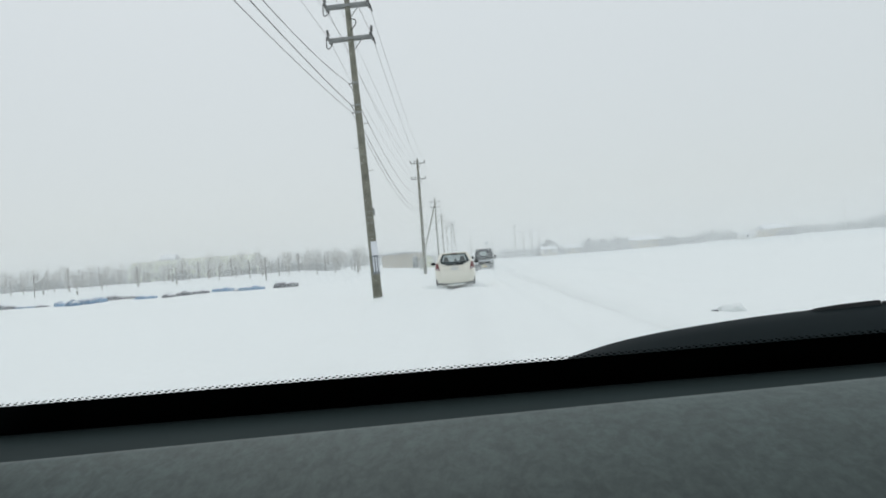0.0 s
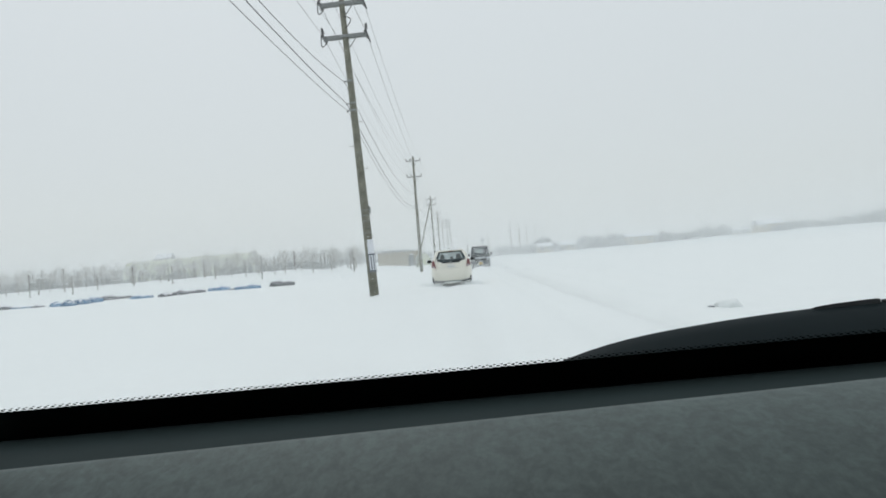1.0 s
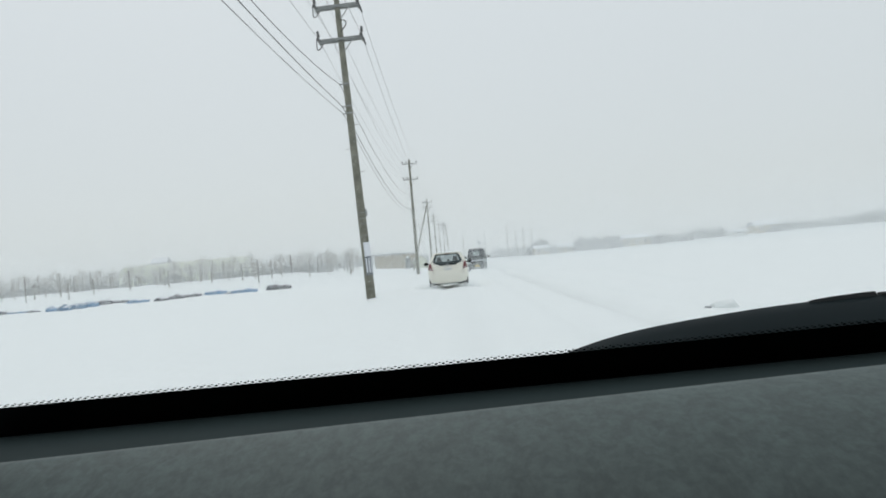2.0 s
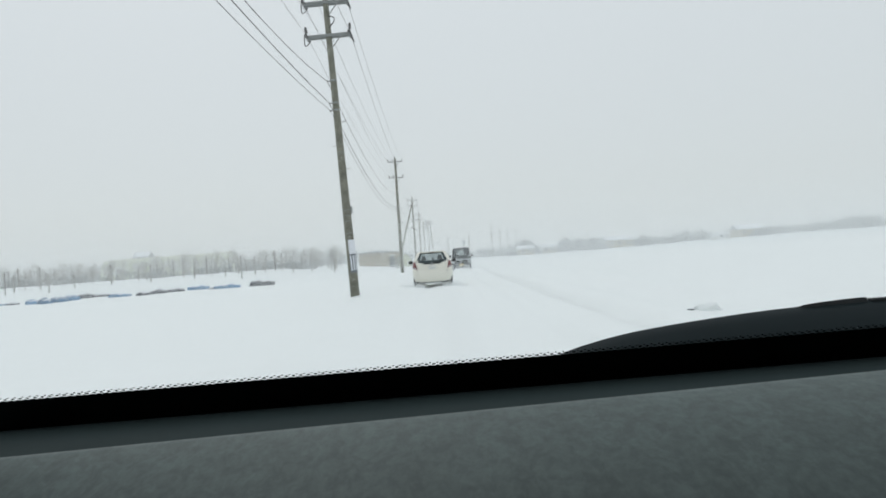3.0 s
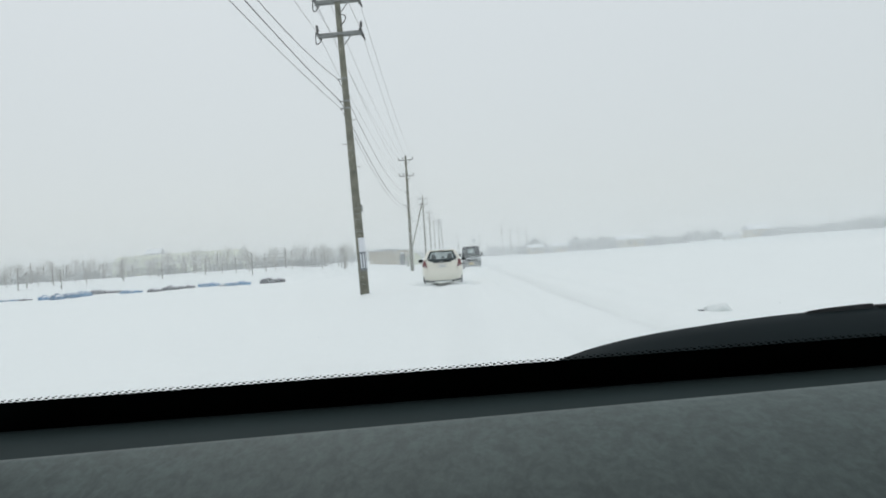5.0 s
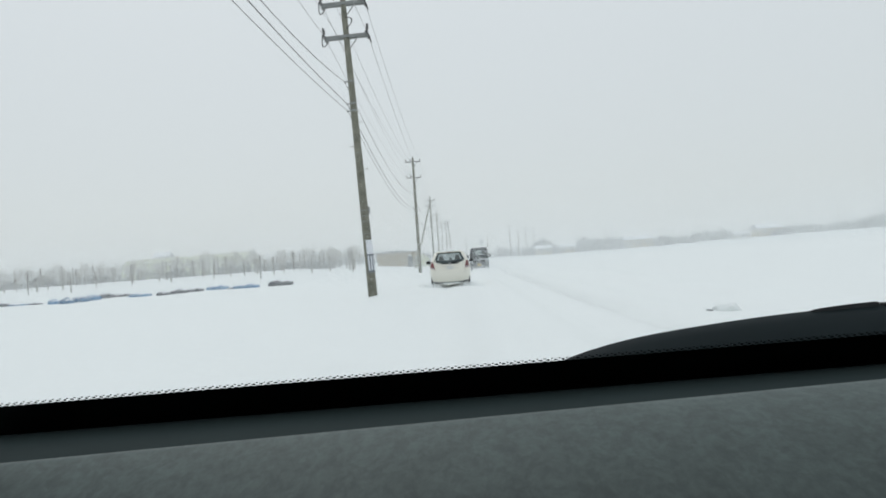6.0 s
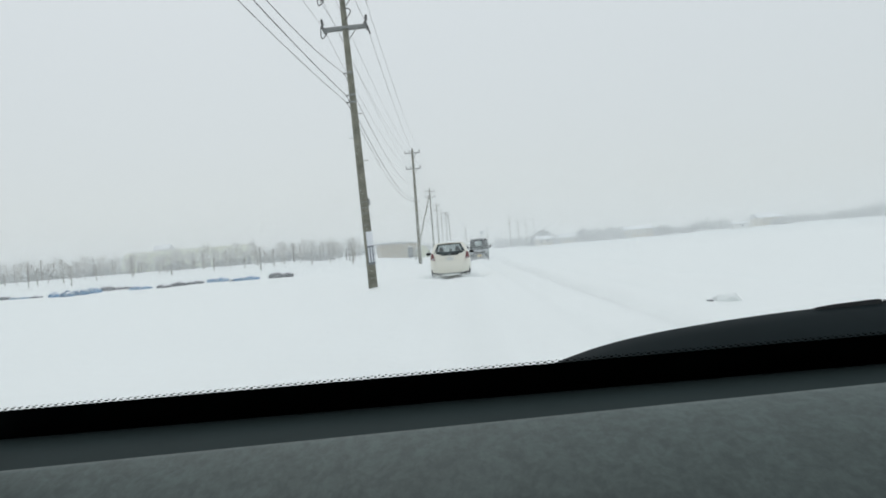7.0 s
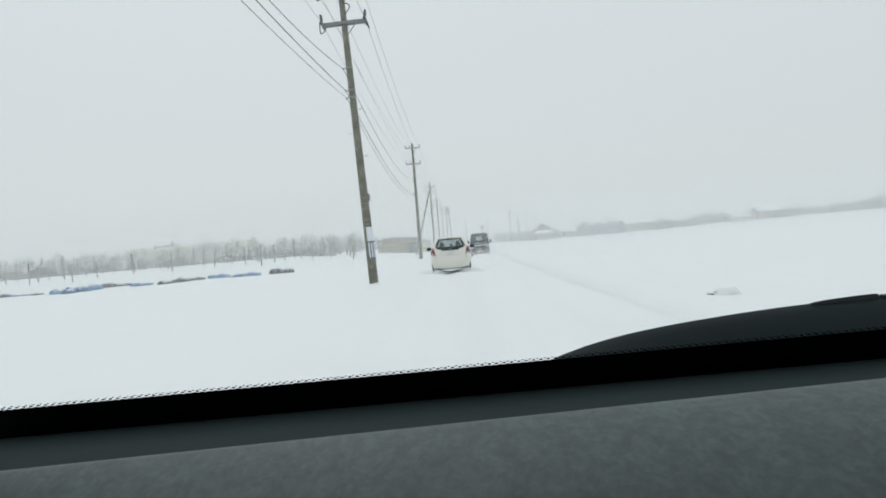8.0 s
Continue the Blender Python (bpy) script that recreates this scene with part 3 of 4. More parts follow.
def utility_pole(x, y, tall, label, arms, heavy=False, plates=False, pegs=0, r0=0.170, gear=False, cables=(8.2, 7.1, 6.9), lean=0.0):
    thing = empty("utility_pole", pose(x, y, on_ground(x, y), 0, lean, 0), label, "utility pole", "poles of the power line")
    r1 = r0 - tall / 150.0
    rad = lambda z: r0 + (r1 - r0) * z / tall
    pole_shaft(thing, tall, r0, r1)
    for down, half in arms:
        crossarm(thing, tall - down, half, heavy)
        if not heavy:
            pin_insulator(thing, -0.26, -0.137, tall - down + 0.045, -0.2, 0.18)
    if arms:
        bm = bmesh.new()
        rod(bm, (0, 0, tall - 0.02), (0, 0, tall + 0.12), 0.03)
        rod(bm, (0, 0, tall + 0.06), (0, 0, tall + 0.14), 0.058, 0.042, 10)
        part("top_insulator", bm, PORCELAIN, thing)
        if heavy:
            for z in (tall + 0.04, tall - 1.1):
                bm = bmesh.new()
                tube(bm, [(0.05 + 0.22 * math.sin(math.pi * k / 8), -0.14, z - 0.42 + 0.42 * math.cos(math.pi * k / 16)) for k in range(9)], 0.018)
                part("jumper", bm, CABLE, thing)
        for z in cables:
            band(thing, z, rad(z) + 0.002, 0.06)
            bm = bmesh.new()
            rod(bm, (-rad(z) + 0.01, -0.02, z), (-0.23, -0.02, z), 0.02)
            rod(bm, (-0.22, -0.02, z - 0.05), (-0.22, -0.02, z + 0.03), 0.026)
            part("cable_hook", bm, STEEL, thing)
    if pegs:
        for k in range(pegs):
            z = 4.6 + 0.85 * k
            side = -1 if k % 2 else 1
            bm = bmesh.new()
            tube(bm, [(side * rad(z) * 0.9, -0.03, z), (side * (rad(z) + 0.15), -0.03, z), (side * (rad(z) + 0.155), -0.03, z + 0.03)], 0.011)
            part("climbing_peg", bm, STEEL, thing)
    if plates:
        for z in (2.28, 2.72, 2.92, 3.12, 5.2):
            band(thing, z, rad(z) + 0.002, 0.018)
        bm = bmesh.new()
        box(bm, (rad(3.1), -0.06, 2.98), (rad(3.1) + 0.06, 0.03, 3.24), 0.01)
        part("clamp", bm, STEEL, thing)
        wrap(thing, "notice_sheet", 1.53, 2.05, rad(1.8) + 0.012, 256, 358, PLATE_WHITE, "blank white sheet strapped to the pole", 0.006)
        guard = wrap(thing, "striped_guard", 0.86, 1.54, rad(1.2) + 0.010, 252, 365, PLATE_GREY, "grey guard sheet with three white stripes")
        for a in (262, 292, 324):
            wrap(guard, "stripe", 0.95, 1.48, rad(1.2) + 0.017, a, a + 15, PLATE_WHITE, "white stripe")
        band(thing, 0.88, rad(0.9) + 0.019, 0.02)
        # snow blown up against the foot
        bm = bmesh.new()
        rings = []
        for j in range(6):
            u = j / 5
            rings.append([((r0 + 0.32 * u ** 1.5) * math.cos(a * math.tau / 16) + 0.02, (r0 + 0.30 * u ** 1.5) * math.sin(a * math.tau / 16), 0.03 * (1 - u) ** 2 * (1 + 0.6 * math.cos(a * math.tau / 16)) - 0.03 * u) for a in range(16)])
        loft(bm, rings, False)
        part("snow_collar", bm, SNOW, thing, "snow blown against the foot", True)
    if gear:
        wrap(thing, "number_tag", 2.95, 3.10, rad(3.0) + 0.010, 312, 352, PLATE_WHITE)
        bm = bmesh.new()
        box(bm, (0.10, -0.36, 5.35), (0.26, -0.2, 5.85), 0.02)
        part("terminal_box", bm, PLATE_WHITE, thing, "pale grey terminal box")
        bm = bmesh.new()
        loft(bm, [[(0.28, yy, 5.1), (0.62, yy, 5.16), (0.62, yy, 5.36), (0.34, yy, 5.62), (0.28, yy, 5.6)] for yy in (-0.4, -0.15)])
        part("terminal_box", bm, STEEL, thing, "grey sloping cable box")
        for k, (cx, w, h) in enumerate(((0.35, 0.16, 0.22), (0.28, 0.12, 0.26))):
            bm = bmesh.new()
            tube(bm, [(cx + w * math.cos(math.tau * a / 14), -0.28 - 0.04 * k, 4.95 + h * math.sin(math.tau * a / 14)) for a in range(15)], 0.015)
            part("cable_loop", bm, CABLE, thing)
    return thing


LABELS = ["grey concrete utility pole with cable boxes and a striped guard", "weathered concrete utility pole with white notice sheet and striped guard",
          "grey concrete utility pole with two crossarms beside the road", "concrete utility pole propped by a slanting strut", "hazy grey utility pole with crossarms beside the road",
          "faint distant utility pole with crossarms"]
# where the three cables are held on each pole
CABLES = [(8.0, 6.25, 5.9), (7.8, 7.0, 6.74), (7.6, 6.25, 6.08), (7.2, 6.1, 5.9), (7.2, 6.1, 5.9), (7.2, 6.1, 5.9)]
for k, (x, y) in enumerate(POLES):
    pole = utility_pole(x, y, TALLS[k], LABELS[k], PAIRS[k], heavy=k < 2, plates=k < 2, gear=k == 0, pegs=(6, 3, 2, 0, 0, 0)[k], cables=CABLES[k], lean=LEAN[k], r0=0.17 if k < 3 else 0.145)
    if k == 3:
        bm = bmesh.new()
        rod(bm, (-2.9, -2.0, -0.6), (-0.1, 0, 9.3), 0.13, 0.09, 12)
        part("strut", bm, CONCRETE, pole, "slanting concrete strut")
# the portal of two shafts where the line turns
portal = empty("utility_pole", pose(-2.9, 212, on_ground(-2.9, 212)), "faint portal of two shafts with a short top beam", "utility pole", "poles of the power line")
for a, b in ((-0.15, -0.05), (1.15, 0.45)):
    bm = bmesh.new()
    rod(bm, (a, 0, -0.4), (b, 0, 11.0), 0.17, 0.11, 10)
    part("shaft", bm, CONCRETE, portal)
for z in (10.9, 10.2, 9.3):
    bm = bmesh.new()
    box(bm, (-0.8, -0.2, z - 0.07), (1.2, -0.1, z + 0.07))
    part("crossarm", bm, STEEL, portal)


def wire(a, b, sag, r, material, label, steps=22):
    """A sagging round wire between two holds, as one swept tube."""
    a, b = Vector(a), Vector(b)
    line = []
    for k in range(steps + 1):
        u = k / steps
        p = a.lerp(b, u)
        p.z -= 4 * sag * u * (1 - u)
        line.append(p)
    bm = bmesh.new()
    loft(bm, [[p + Vector((r * math.cos(g * math.tau / 5), 0, r * math.sin(g * math.tau / 5))) for g in range(5)] for p in line])
    ob = part("overhead_wire", bm, material, None, "", True)
    return tagged(ob, label, "wire", "overhead wires")


# which arm, how far along it, sag, radius
POWER = [(0, -1.0, 0.55, 0.008), (0, -0.38, 0.55, 0.008), (0, 1.0, 0.55, 0.009), (1, -1.0, 0.60, 0.008), (1, -0.38, 0.62, 0.007), (1, 1.0, 0.60, 0.009)]
for k in range(len(POLES) - 1):
    thick = 1.3 if k > 2 else 1.0
    ends = [(POLES[j], TALLS[j], PAIRS[j], CABLES[j], on_ground(*POLES[j]), math.tan(radians(LEAN[j]))) for j in (k, k + 1)]
    for arm, along, sag, r in POWER:
        a, b = [(p[0] + along * (arms[arm][1] - 0.05) + tip * (tall - arms[arm][0]), p[1] - 0.14, g + tall - arms[arm][0] + 0.06 - tip * along) for p, tall, arms, _, g, tip in ends]
        wire(a, b, sag, r * thick, WIRE, "thin grey power wire sagging between the poles")
    for c, (sag, r) in enumerate(((1.4, 0.010), (0.5, 0.012), (0.55, 0.008)) if k == 0 else ((1.0, 0.010), (0.95, 0.012), (1.1, 0.008))):
        a, b = [(p[0] - 0.22 + tip * held[c], p[1] - 0.02, g + held[c]) for p, _, _, held, g, tip in ends]
        wire(a, b, sag, r * thick, CABLE, "black communication cable sagging between the poles")


# ---- vehicles ----
def quad_panel(bm, a, b, c, d, n=6, m=3, bow=(0, 0, 0)):
    """A bowed panel between four corners (a, b below; d, c above)."""
    a, b, c, d, bow = (Vector(v) for v in (a, b, c, d, bow))
    g = []
    for j in range(m + 1):
        v = j / m
        g.append([bm.verts.new((a.lerp(b, i / n)).lerp(d.lerp(c, i / n), v) + bow * (4 * (i / n) * (1 - i / n))) for i in range(n + 1)])
    for r0, r1 in zip(g, g[1:]):
        for i in range(n):
            bm.faces.new((r0[i], r0[i + 1], r1[i + 1], r1[i]))


# plan of the hatchback's body: height, half width, tail, nose
HULL = np.array([(0.17, 0.80, 0.09, 3.80), (0.30, 0.83, 0.02, 3.86), (0.45, 0.843, -0.02, 3.90), (0.60, 0.848, -0.015, 3.88), (0.66, 0.847, 0.00, 3.84), (0.72, 0.846, 0.035, 3.78),
                 (0.85, 0.842, 0.045, 3.65), (0.95, 0.832, 0.07, 3.45), (1.02, 0.815, 0.10, 3.10), (1.10, 0.785, 0.15, 2.85), (1.20, 0.745, 0.24, 2.65), (1.30, 0.70, 0.34, 2.45),
                 (1.40, 0.65, 0.45, 2.20), (1.47, 0.60, 0.55, 2.0), (1.51, 0.52, 0.68, 1.8), (1.53, 0.36, 0.85, 1.6)])


def hull(z):
    return [float(np.interp(z, HULL[:, 0], HULL[:, c])) for c in (1, 2, 3)]


def tail_y(x, z):
    """Where the rounded tail lies at a place across and up."""
    half, yr, yf = hull(z)
    b = (yf - yr) / 2
    return yr + b - b * max(1 - min(abs(x) / half, 1.0) ** 5, 0.0) ** 0.2


def skin(bm, corners, n=8, m=4, lift=0.006, bow=0.0, thick=0.0):
    """A panel that follows the tail between four corners (x, z): lower left, lower right, upper right, upper left; bow lowers the middle of its foot."""
    a, b, c, d = (Vector((x, z)) for x, z in corners)
    layers = []
    for deep in ((0.0, thick) if thick else (0.0,)):
        grid = []
        for j in range(m + 1):
            v = j / m
            line = []
            for i in range(n + 1):
                u = i / n
                q = a.lerp(b, u).lerp(d.lerp(c, u), v)
                q.y -= bow * 4 * u * (1 - u) * (1 - v)
                line.append(bm.verts.new((q.x, tail_y(q.x, q.y) - lift + deep, q.y)))
            grid.append(line)
        layers.append(grid)
        for r0, r1 in zip(grid, grid[1:]):
            for i in range(n):
                bm.faces.new((r0[i], r0[i + 1], r1[i + 1], r1[i]))
    if thick:
        rims = [[g[0][i] for i in range(n + 1)] + [g[j][n] for j in range(1, m + 1)] + [g[m][i] for i in range(n - 1, -1, -1)] + [g[j][0] for j in range(m - 1, 0, -1)] for g in layers]
        k = len(rims[0])
        for i in range(k):
            bm.faces.new((rims[0][i], rims[0][(i + 1) % k], rims[1][(i + 1) % k], rims[1][i]))


def hatchback(x, y, turn):
    """A small five-door hatchback seen from behind; its tail is at y = 0 and its nose towards +y."""
    car = empty("car", pose(x, y, on_ground(x, y, 0.03), 0, 0, turn), "pearl white small hatchback car with snow-caked tail", "car", "vehicles on the road")
    bm = bmesh.new()
    rings = []
    for z in np.concatenate([np.linspace(0.17, 1.47, 36), [1.49, 1.51, 1.52, 1.53]]):
        half, yr, yf = hull(z)
        b, ring = (yf - yr) / 2, []
        for k in range(56):
            g = k * math.tau / 56
            cx, cy = math.cos(g), math.sin(g)
            ring.append((half * math.copysign(abs(cx) ** 0.4, cx), yr + b + b * math.copysign(abs(cy) ** 0.4, cy), float(z)))
        rings.append(ring)
    loft(bm, rings)
    part("body", bm, CREAM, car, "pearl white painted body", True)
    bm = bmesh.new()
    skin(bm, ((-0.655, 1.085), (0.655, 1.085), (0.48, 1.445), (-0.48, 1.445)), 14, 6, 0.006, 0.075)
    glass = part("rear_window", bm, GLASS_DARK, car, "tinted rear window with dark foot", True)
    # daylight through the cabin, put into the colour of a paler panel
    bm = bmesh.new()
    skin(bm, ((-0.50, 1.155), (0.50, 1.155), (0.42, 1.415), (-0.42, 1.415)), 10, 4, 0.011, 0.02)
    part("frosted_patch", bm, DAYGLASS, glass, "daylight through the rear window, painted as a pale patch", True)
    for cx, wide, top in ((-0.33, 0.11, 1.33), (0.33, 0.12, 1.34), (0.05, 0.07, 1.24)):
        bm = bmesh.new()
        skin(bm, ((cx - wide, 1.15), (cx + wide, 1.15), (cx + wide * 0.55, top), (cx - wide * 0.55, top)), 6, 4, 0.015, 0.0)
        part("headrest", bm, SEAT, glass, "dark seat headrest behind the glass", True)
    bm = bmesh.new()
    skin(bm, ((-0.33, 0.985), (0.33, 0.985), (0.40, 1.025), (-0.40, 1.025)), 8, 2, 0.014, 0.0, 0.03)
    part("tailgate_trim", bm, BLACK, car, "black strip below the rear window")
    bm = bmesh.new()
    rod(bm, (0.0, tail_y(0, 1.04) - 0.03, 1.04), (0.40, tail_y(0.4, 1.09) - 0.03, 1.09), 0.011)
    part("rear_wiper", bm, BLACK, car)
    bm = bmesh.new()
    box(bm, (-0.50, 0.44, 1.462), (0.50, 0.80, 1.495), 0.014)
    part("roof_spoiler", bm, CREAM, car)
    bm = bmesh.new()
    box(bm, (-0.10, 0.432, 1.466), (0.10, 0.446, 1.484), 0.004)
    part("stop_lamp", bm, RED, car)
    for s in (-1, 1):
        bm = bmesh.new()
        quad = [(0.615, 0.79), (0.825, 0.85), (0.765, 1.10), (0.685, 1.10)]
        skin(bm, [(s * px, pz) for px, pz in quad], 5, 6, 0.024, 0.0, 0.06)
        lamp = part("tail_lamp", bm, RED, car, "red tall tail lamp")
        bm = bmesh.new()
        skin(bm, [(s * px, pz) for px, pz in ((0.65, 0.825), (0.76, 0.85), (0.75, 0.885), (0.66, 0.865))], 3, 2, 0.030, 0.0, 0.01)
        part("reverse_lens", bm, CLEAR, lamp)
        # the seam between tailgate and flank
        bm = bmesh.new()
        skin(bm, [(s * px, pz) for px, pz in ((0.600, 0.62), (0.608, 0.62), (0.620, 0.79), (0.612, 0.79))], 2, 4, 0.003)
        part("seam", bm, PLATE_GREY, car)
        bm = bmesh.new()
        skin(bm, [(s * px, pz) for px, pz in ((0.44, 0.20), (0.74, 0.20), (0.72, 0.30), (0.50, 0.275))], 4, 2, 0.010, 0.0, 0.01)
        part("reflector", bm, SEAT, car, "dark end of the bumper opening")
        bm = bmesh.new()
        rings = [[(s * (0.95 + 0.105 * q * math.cos(g * math.tau / 12)), 2.50 + d, 1.08 + 0.075 * q * math.sin(g * math.tau / 12)) for g in range(12)] for q, d in ((0.75, 0.0), (1.0, 0.03), (0.95, 0.09), (0.5, 0.14))]
        loft(bm, rings)
        box(bm, (s * 0.82 - 0.06, 2.55, 1.02), (s * 0.82 + 0.06, 2.60, 1.06))
        part("door_mirror", bm, BLACK, car, "dark door mirror", True)
        bm = bmesh.new()
        quad_panel(bm, (s * 0.812, 0.85, 1.04), (s * 0.812, 2.5, 1.04), (s * 0.64, 2.0, 1.43), (s * 0.64, 0.95, 1.43), 6, 3, (0, 0, 0))
        part("side_window", bm, GLASS_DARK, car)
        wheel(car, s * 0.70, 0.60, 0.29, 0.19)
        wheel(car, s * 0.70, 3.10, 0.29, 0.19)
    bm = bmesh.new()
    skin(bm, ((-0.52, 0.185), (0.52, 0.185), (0.54, 0.26), (-0.54, 0.26)), 10, 2, 0.004)
    skirt = part("bumper_opening", bm, SEAT, car, "dark opening under the rear bumper", True)
    bm = bmesh.new()
    skin(bm, ((-0.36, 0.19), (0.38, 0.19), (0.34, 0.235), (-0.31, 0.235)), 12, 3, 0.02, 0.015, 0.03)
    part("snow_cake", bm, SNOW, skirt, "snow caked in the opening", True)
    bm = bmesh.new()
    skin(bm, ((-0.165, 0.775), (0.165, 0.775), (0.165, 0.935), (-0.165, 0.935)), 4, 2, 0.014, 0.0, 0.01)
    plate = part("number_plate", bm, PLATE_CREAM, car, "white number plate with grey bars")
    for k in range(4):
        bm = bmesh.new()
        cx = -0.11 + 0.06 * k
        skin(bm, ((cx, 0.80), (cx + 0.035, 0.80), (cx + 0.035, 0.86), (cx, 0.86)), 2, 1, 0.019)
        part("bar", bm, SILVER, plate)
    bm = bmesh.new()
    bmesh.ops.create_cone(bm, cap_ends=True, segments=16, radius1=0.05, radius2=0.045, depth=0.02, matrix=Matrix.Translation((0, tail_y(0, 1.0) - 0.025, 1.0)) @ Matrix.Rotation(radians(90), 4, "X"))
    part("badge", bm, RIM, car)
    bm = bmesh.new()
    loft(bm, [[(-0.40, 0.62, 1.49), (0.40, 0.62, 1.49), (0.34, 0.66, 1.535), (-0.34, 0.66, 1.535)], [(-0.42, 1.2, 1.51), (0.42, 1.2, 1.51), (0.36, 1.2, 1.565), (-0.36, 1.2, 1.56)],
              [(-0.40, 2.0, 1.49), (0.40, 2.0, 1.49), (0.35, 2.0, 1.545), (-0.35, 2.0, 1.545)]])
    part("roof_snow", bm, SNOW, car, "thin snow on the roof", True)
    return car


def small_truck(x, y, turn):
    """A cab-over light truck seen from the front; its nose is at y = 0 and its bed towards +y."""
    car = empty("truck", pose(x, y, on_ground(x, y, 0.13), 0, 0, turn), "dark grey light truck with yellow plate on the snowy road", "truck", "vehicles on the road")
    bm = bmesh.new()

    def sec(y, zl, zt, hl, ht):
        pts = [(-hl, zl), (-hl, (zl + zt) / 2), (-ht, zt - 0.08), (-ht * 0.9, zt)]
        full = pts + [(-a, b) for a, b in pts[::-1]]
        return [(a, y, b) for a, b in full]
    loft(bm, [sec(0.0, 0.42, 0.98, 0.69, 0.68), sec(0.06, 0.36, 1.06, 0.735, 0.715), sec(0.30, 0.34, 1.55, 0.737, 0.66), sec(0.50, 0.34, 1.80, 0.737, 0.63), sec(0.75, 0.34, 1.86, 0.737, 0.63), sec(1.35, 0.34, 1.86, 0.737, 0.63), sec(1.42, 0.36, 1.80, 0.72, 0.60)])
    part("cab", bm, TRUCK, car, "dark grey cab")
    bm = bmesh.new()
    quad_panel(bm, (-0.62, 0.075, 1.10), (0.62, 0.075, 1.10), (0.565, 0.44, 1.72), (-0.565, 0.44, 1.72), 8, 4, (0, -0.04, 0))
    glass = part("windscreen", bm, GLASS_GREY, car, "dark reflecting windscreen", True)
    # brightness in the windscreen, likewise painted as a paler panel
    bm = bmesh.new()
    quad_panel(bm, (-0.25, 0.16, 1.30), (0.22, 0.16, 1.30), (0.24, 0.335, 1.62), (-0.27, 0.335, 1.62), 6, 3, (0, -0.02, 0))
    part("frosted_patch", bm, DAYGLASS, glass, "daylight in the windscreen, painted as a pale patch")
    for s in (-1, 1):
        bm = bmesh.new()
        rod(bm, (s * 0.30, 0.06, 1.12), (s * 0.02 + 0.05, 0.10, 1.16), 0.012)
        part("wiper", bm, BLACK, glass)
        bm = bmesh.new()
        loft(bm, [[(s * px, yy, pz) for px, pz in ((0.46, 0.70), (0.715, 0.72), (0.725, 0.98), (0.52, 1.0))] for yy in (-0.035, 0.1)])
        lamp = part("headlamp", bm, CLEAR, car, "large pale headlamp")
        bm = bmesh.new()
        bmesh.ops.create_cone(bm, cap_ends=True, segments=14, radius1=0.07, radius2=0.06, depth=0.02, matrix=Matrix.Translation((s * 0.62, -0.04, 0.85)) @ Matrix.Rotation(radians(90), 4, "X"))
        part("lens", bm, RIM, lamp)
        bm = bmesh.new()
        box(bm, (s * 0.86 - 0.07, 0.18, 1.10), (s * 0.86 + 0.07, 0.26, 1.32), 0.03)
        rod(bm, (s * 0.70, 0.22, 1.12), (s * 0.82, 0.22, 1.16), 0.02)
        part("door_mirror", bm, BLACK, car, "black door mirror")
        bm = bmesh.new()
        quad_panel(bm, (s * 0.742, 0.32, 1.12), (s * 0.742, 1.25, 1.12), (s * 0.655, 1.25, 1.70), (s * 0.655, 0.55, 1.70), 6, 3)
        part("side_window", bm, GLASS_DARK, car)
        bm = bmesh.new()
        box(bm, (s * 0.725 - 0.015, 0.1, 0.44), (s * 0.725 + 0.022, 1.35, 0.98), 0.01)
        part("door", bm, SILVER, car, "pale silver lower door")
        wheel(car, s * 0.64, 0.62, 0.27, 0.15)
        wheel(car, s * 0.64, 2.55, 0.27, 0.15)
        bm = bmesh.new()
        box(bm, (s * 0.70 - 0.02, 1.48, 0.66), (s * 0.70 + 0.02, 3.38, 0.95), 0.01)
        part("bed_side", bm, SILVER, car)
    bm = bmesh.new()
    box(bm, (-0.52, -0.032, 0.86), (0.52, 0.05, 0.975), 0.015)
    part("chrome_bar", bm, SILVER, car, "bright bar between the headlamps")
    bm = bmesh.new()
    box(bm, (-0.52, -0.025, 0.70), (0.52, 0.05, 0.88), 0.02)
    part("grille", bm, BLACK, car, "black front grille")
    bm = bmesh.new()
    box(bm, (-0.72, -0.06, 0.30), (0.72, 0.10, 0.69), 0.05)
    part("bumper", bm, TRUCK, car, "dark bumper")
    bm = bmesh.new()
    box(bm, (-0.165, -0.085, 0.42), (0.165, -0.055, 0.585), 0.006)
    plate = part("number_plate", bm, YELLOW, car, "yellow number plate with dark bars")
    for k in range(4):
        bm = bmesh.new()
        box(bm, (-0.11 + 0.06 * k, -0.092, 0.445), (-0.075 + 0.06 * k, -0.082, 0.50))
        part("bar", bm, BLACK, plate)
    bm = bmesh.new()
    bmesh.ops.create_cone(bm, cap_ends=True, segments=16, radius1=0.06, radius2=0.055, depth=0.02, matrix=Matrix.Translation((0, -0.035, 0.80)) @ Matrix.Rotation(radians(90), 4, "X"))
    part("badge", bm, RIM, car)
    bm = bmesh.new()
    box(bm, (-0.70, 1.48, 0.60), (0.70, 3.40, 0.66))
    box(bm, (-0.70, 3.36, 0.66), (0.70, 3.40, 0.95))
    part("load_bed", bm, SILVER, car)
    bm = bmesh.new()
    box(bm, (-0.45, 0.2, 0.22), (0.45, 3.2, 0.36))
    part("chassis", bm, BLACK, car)
    return car


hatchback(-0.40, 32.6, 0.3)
small_truck(1.53, 62.0, -2.0)


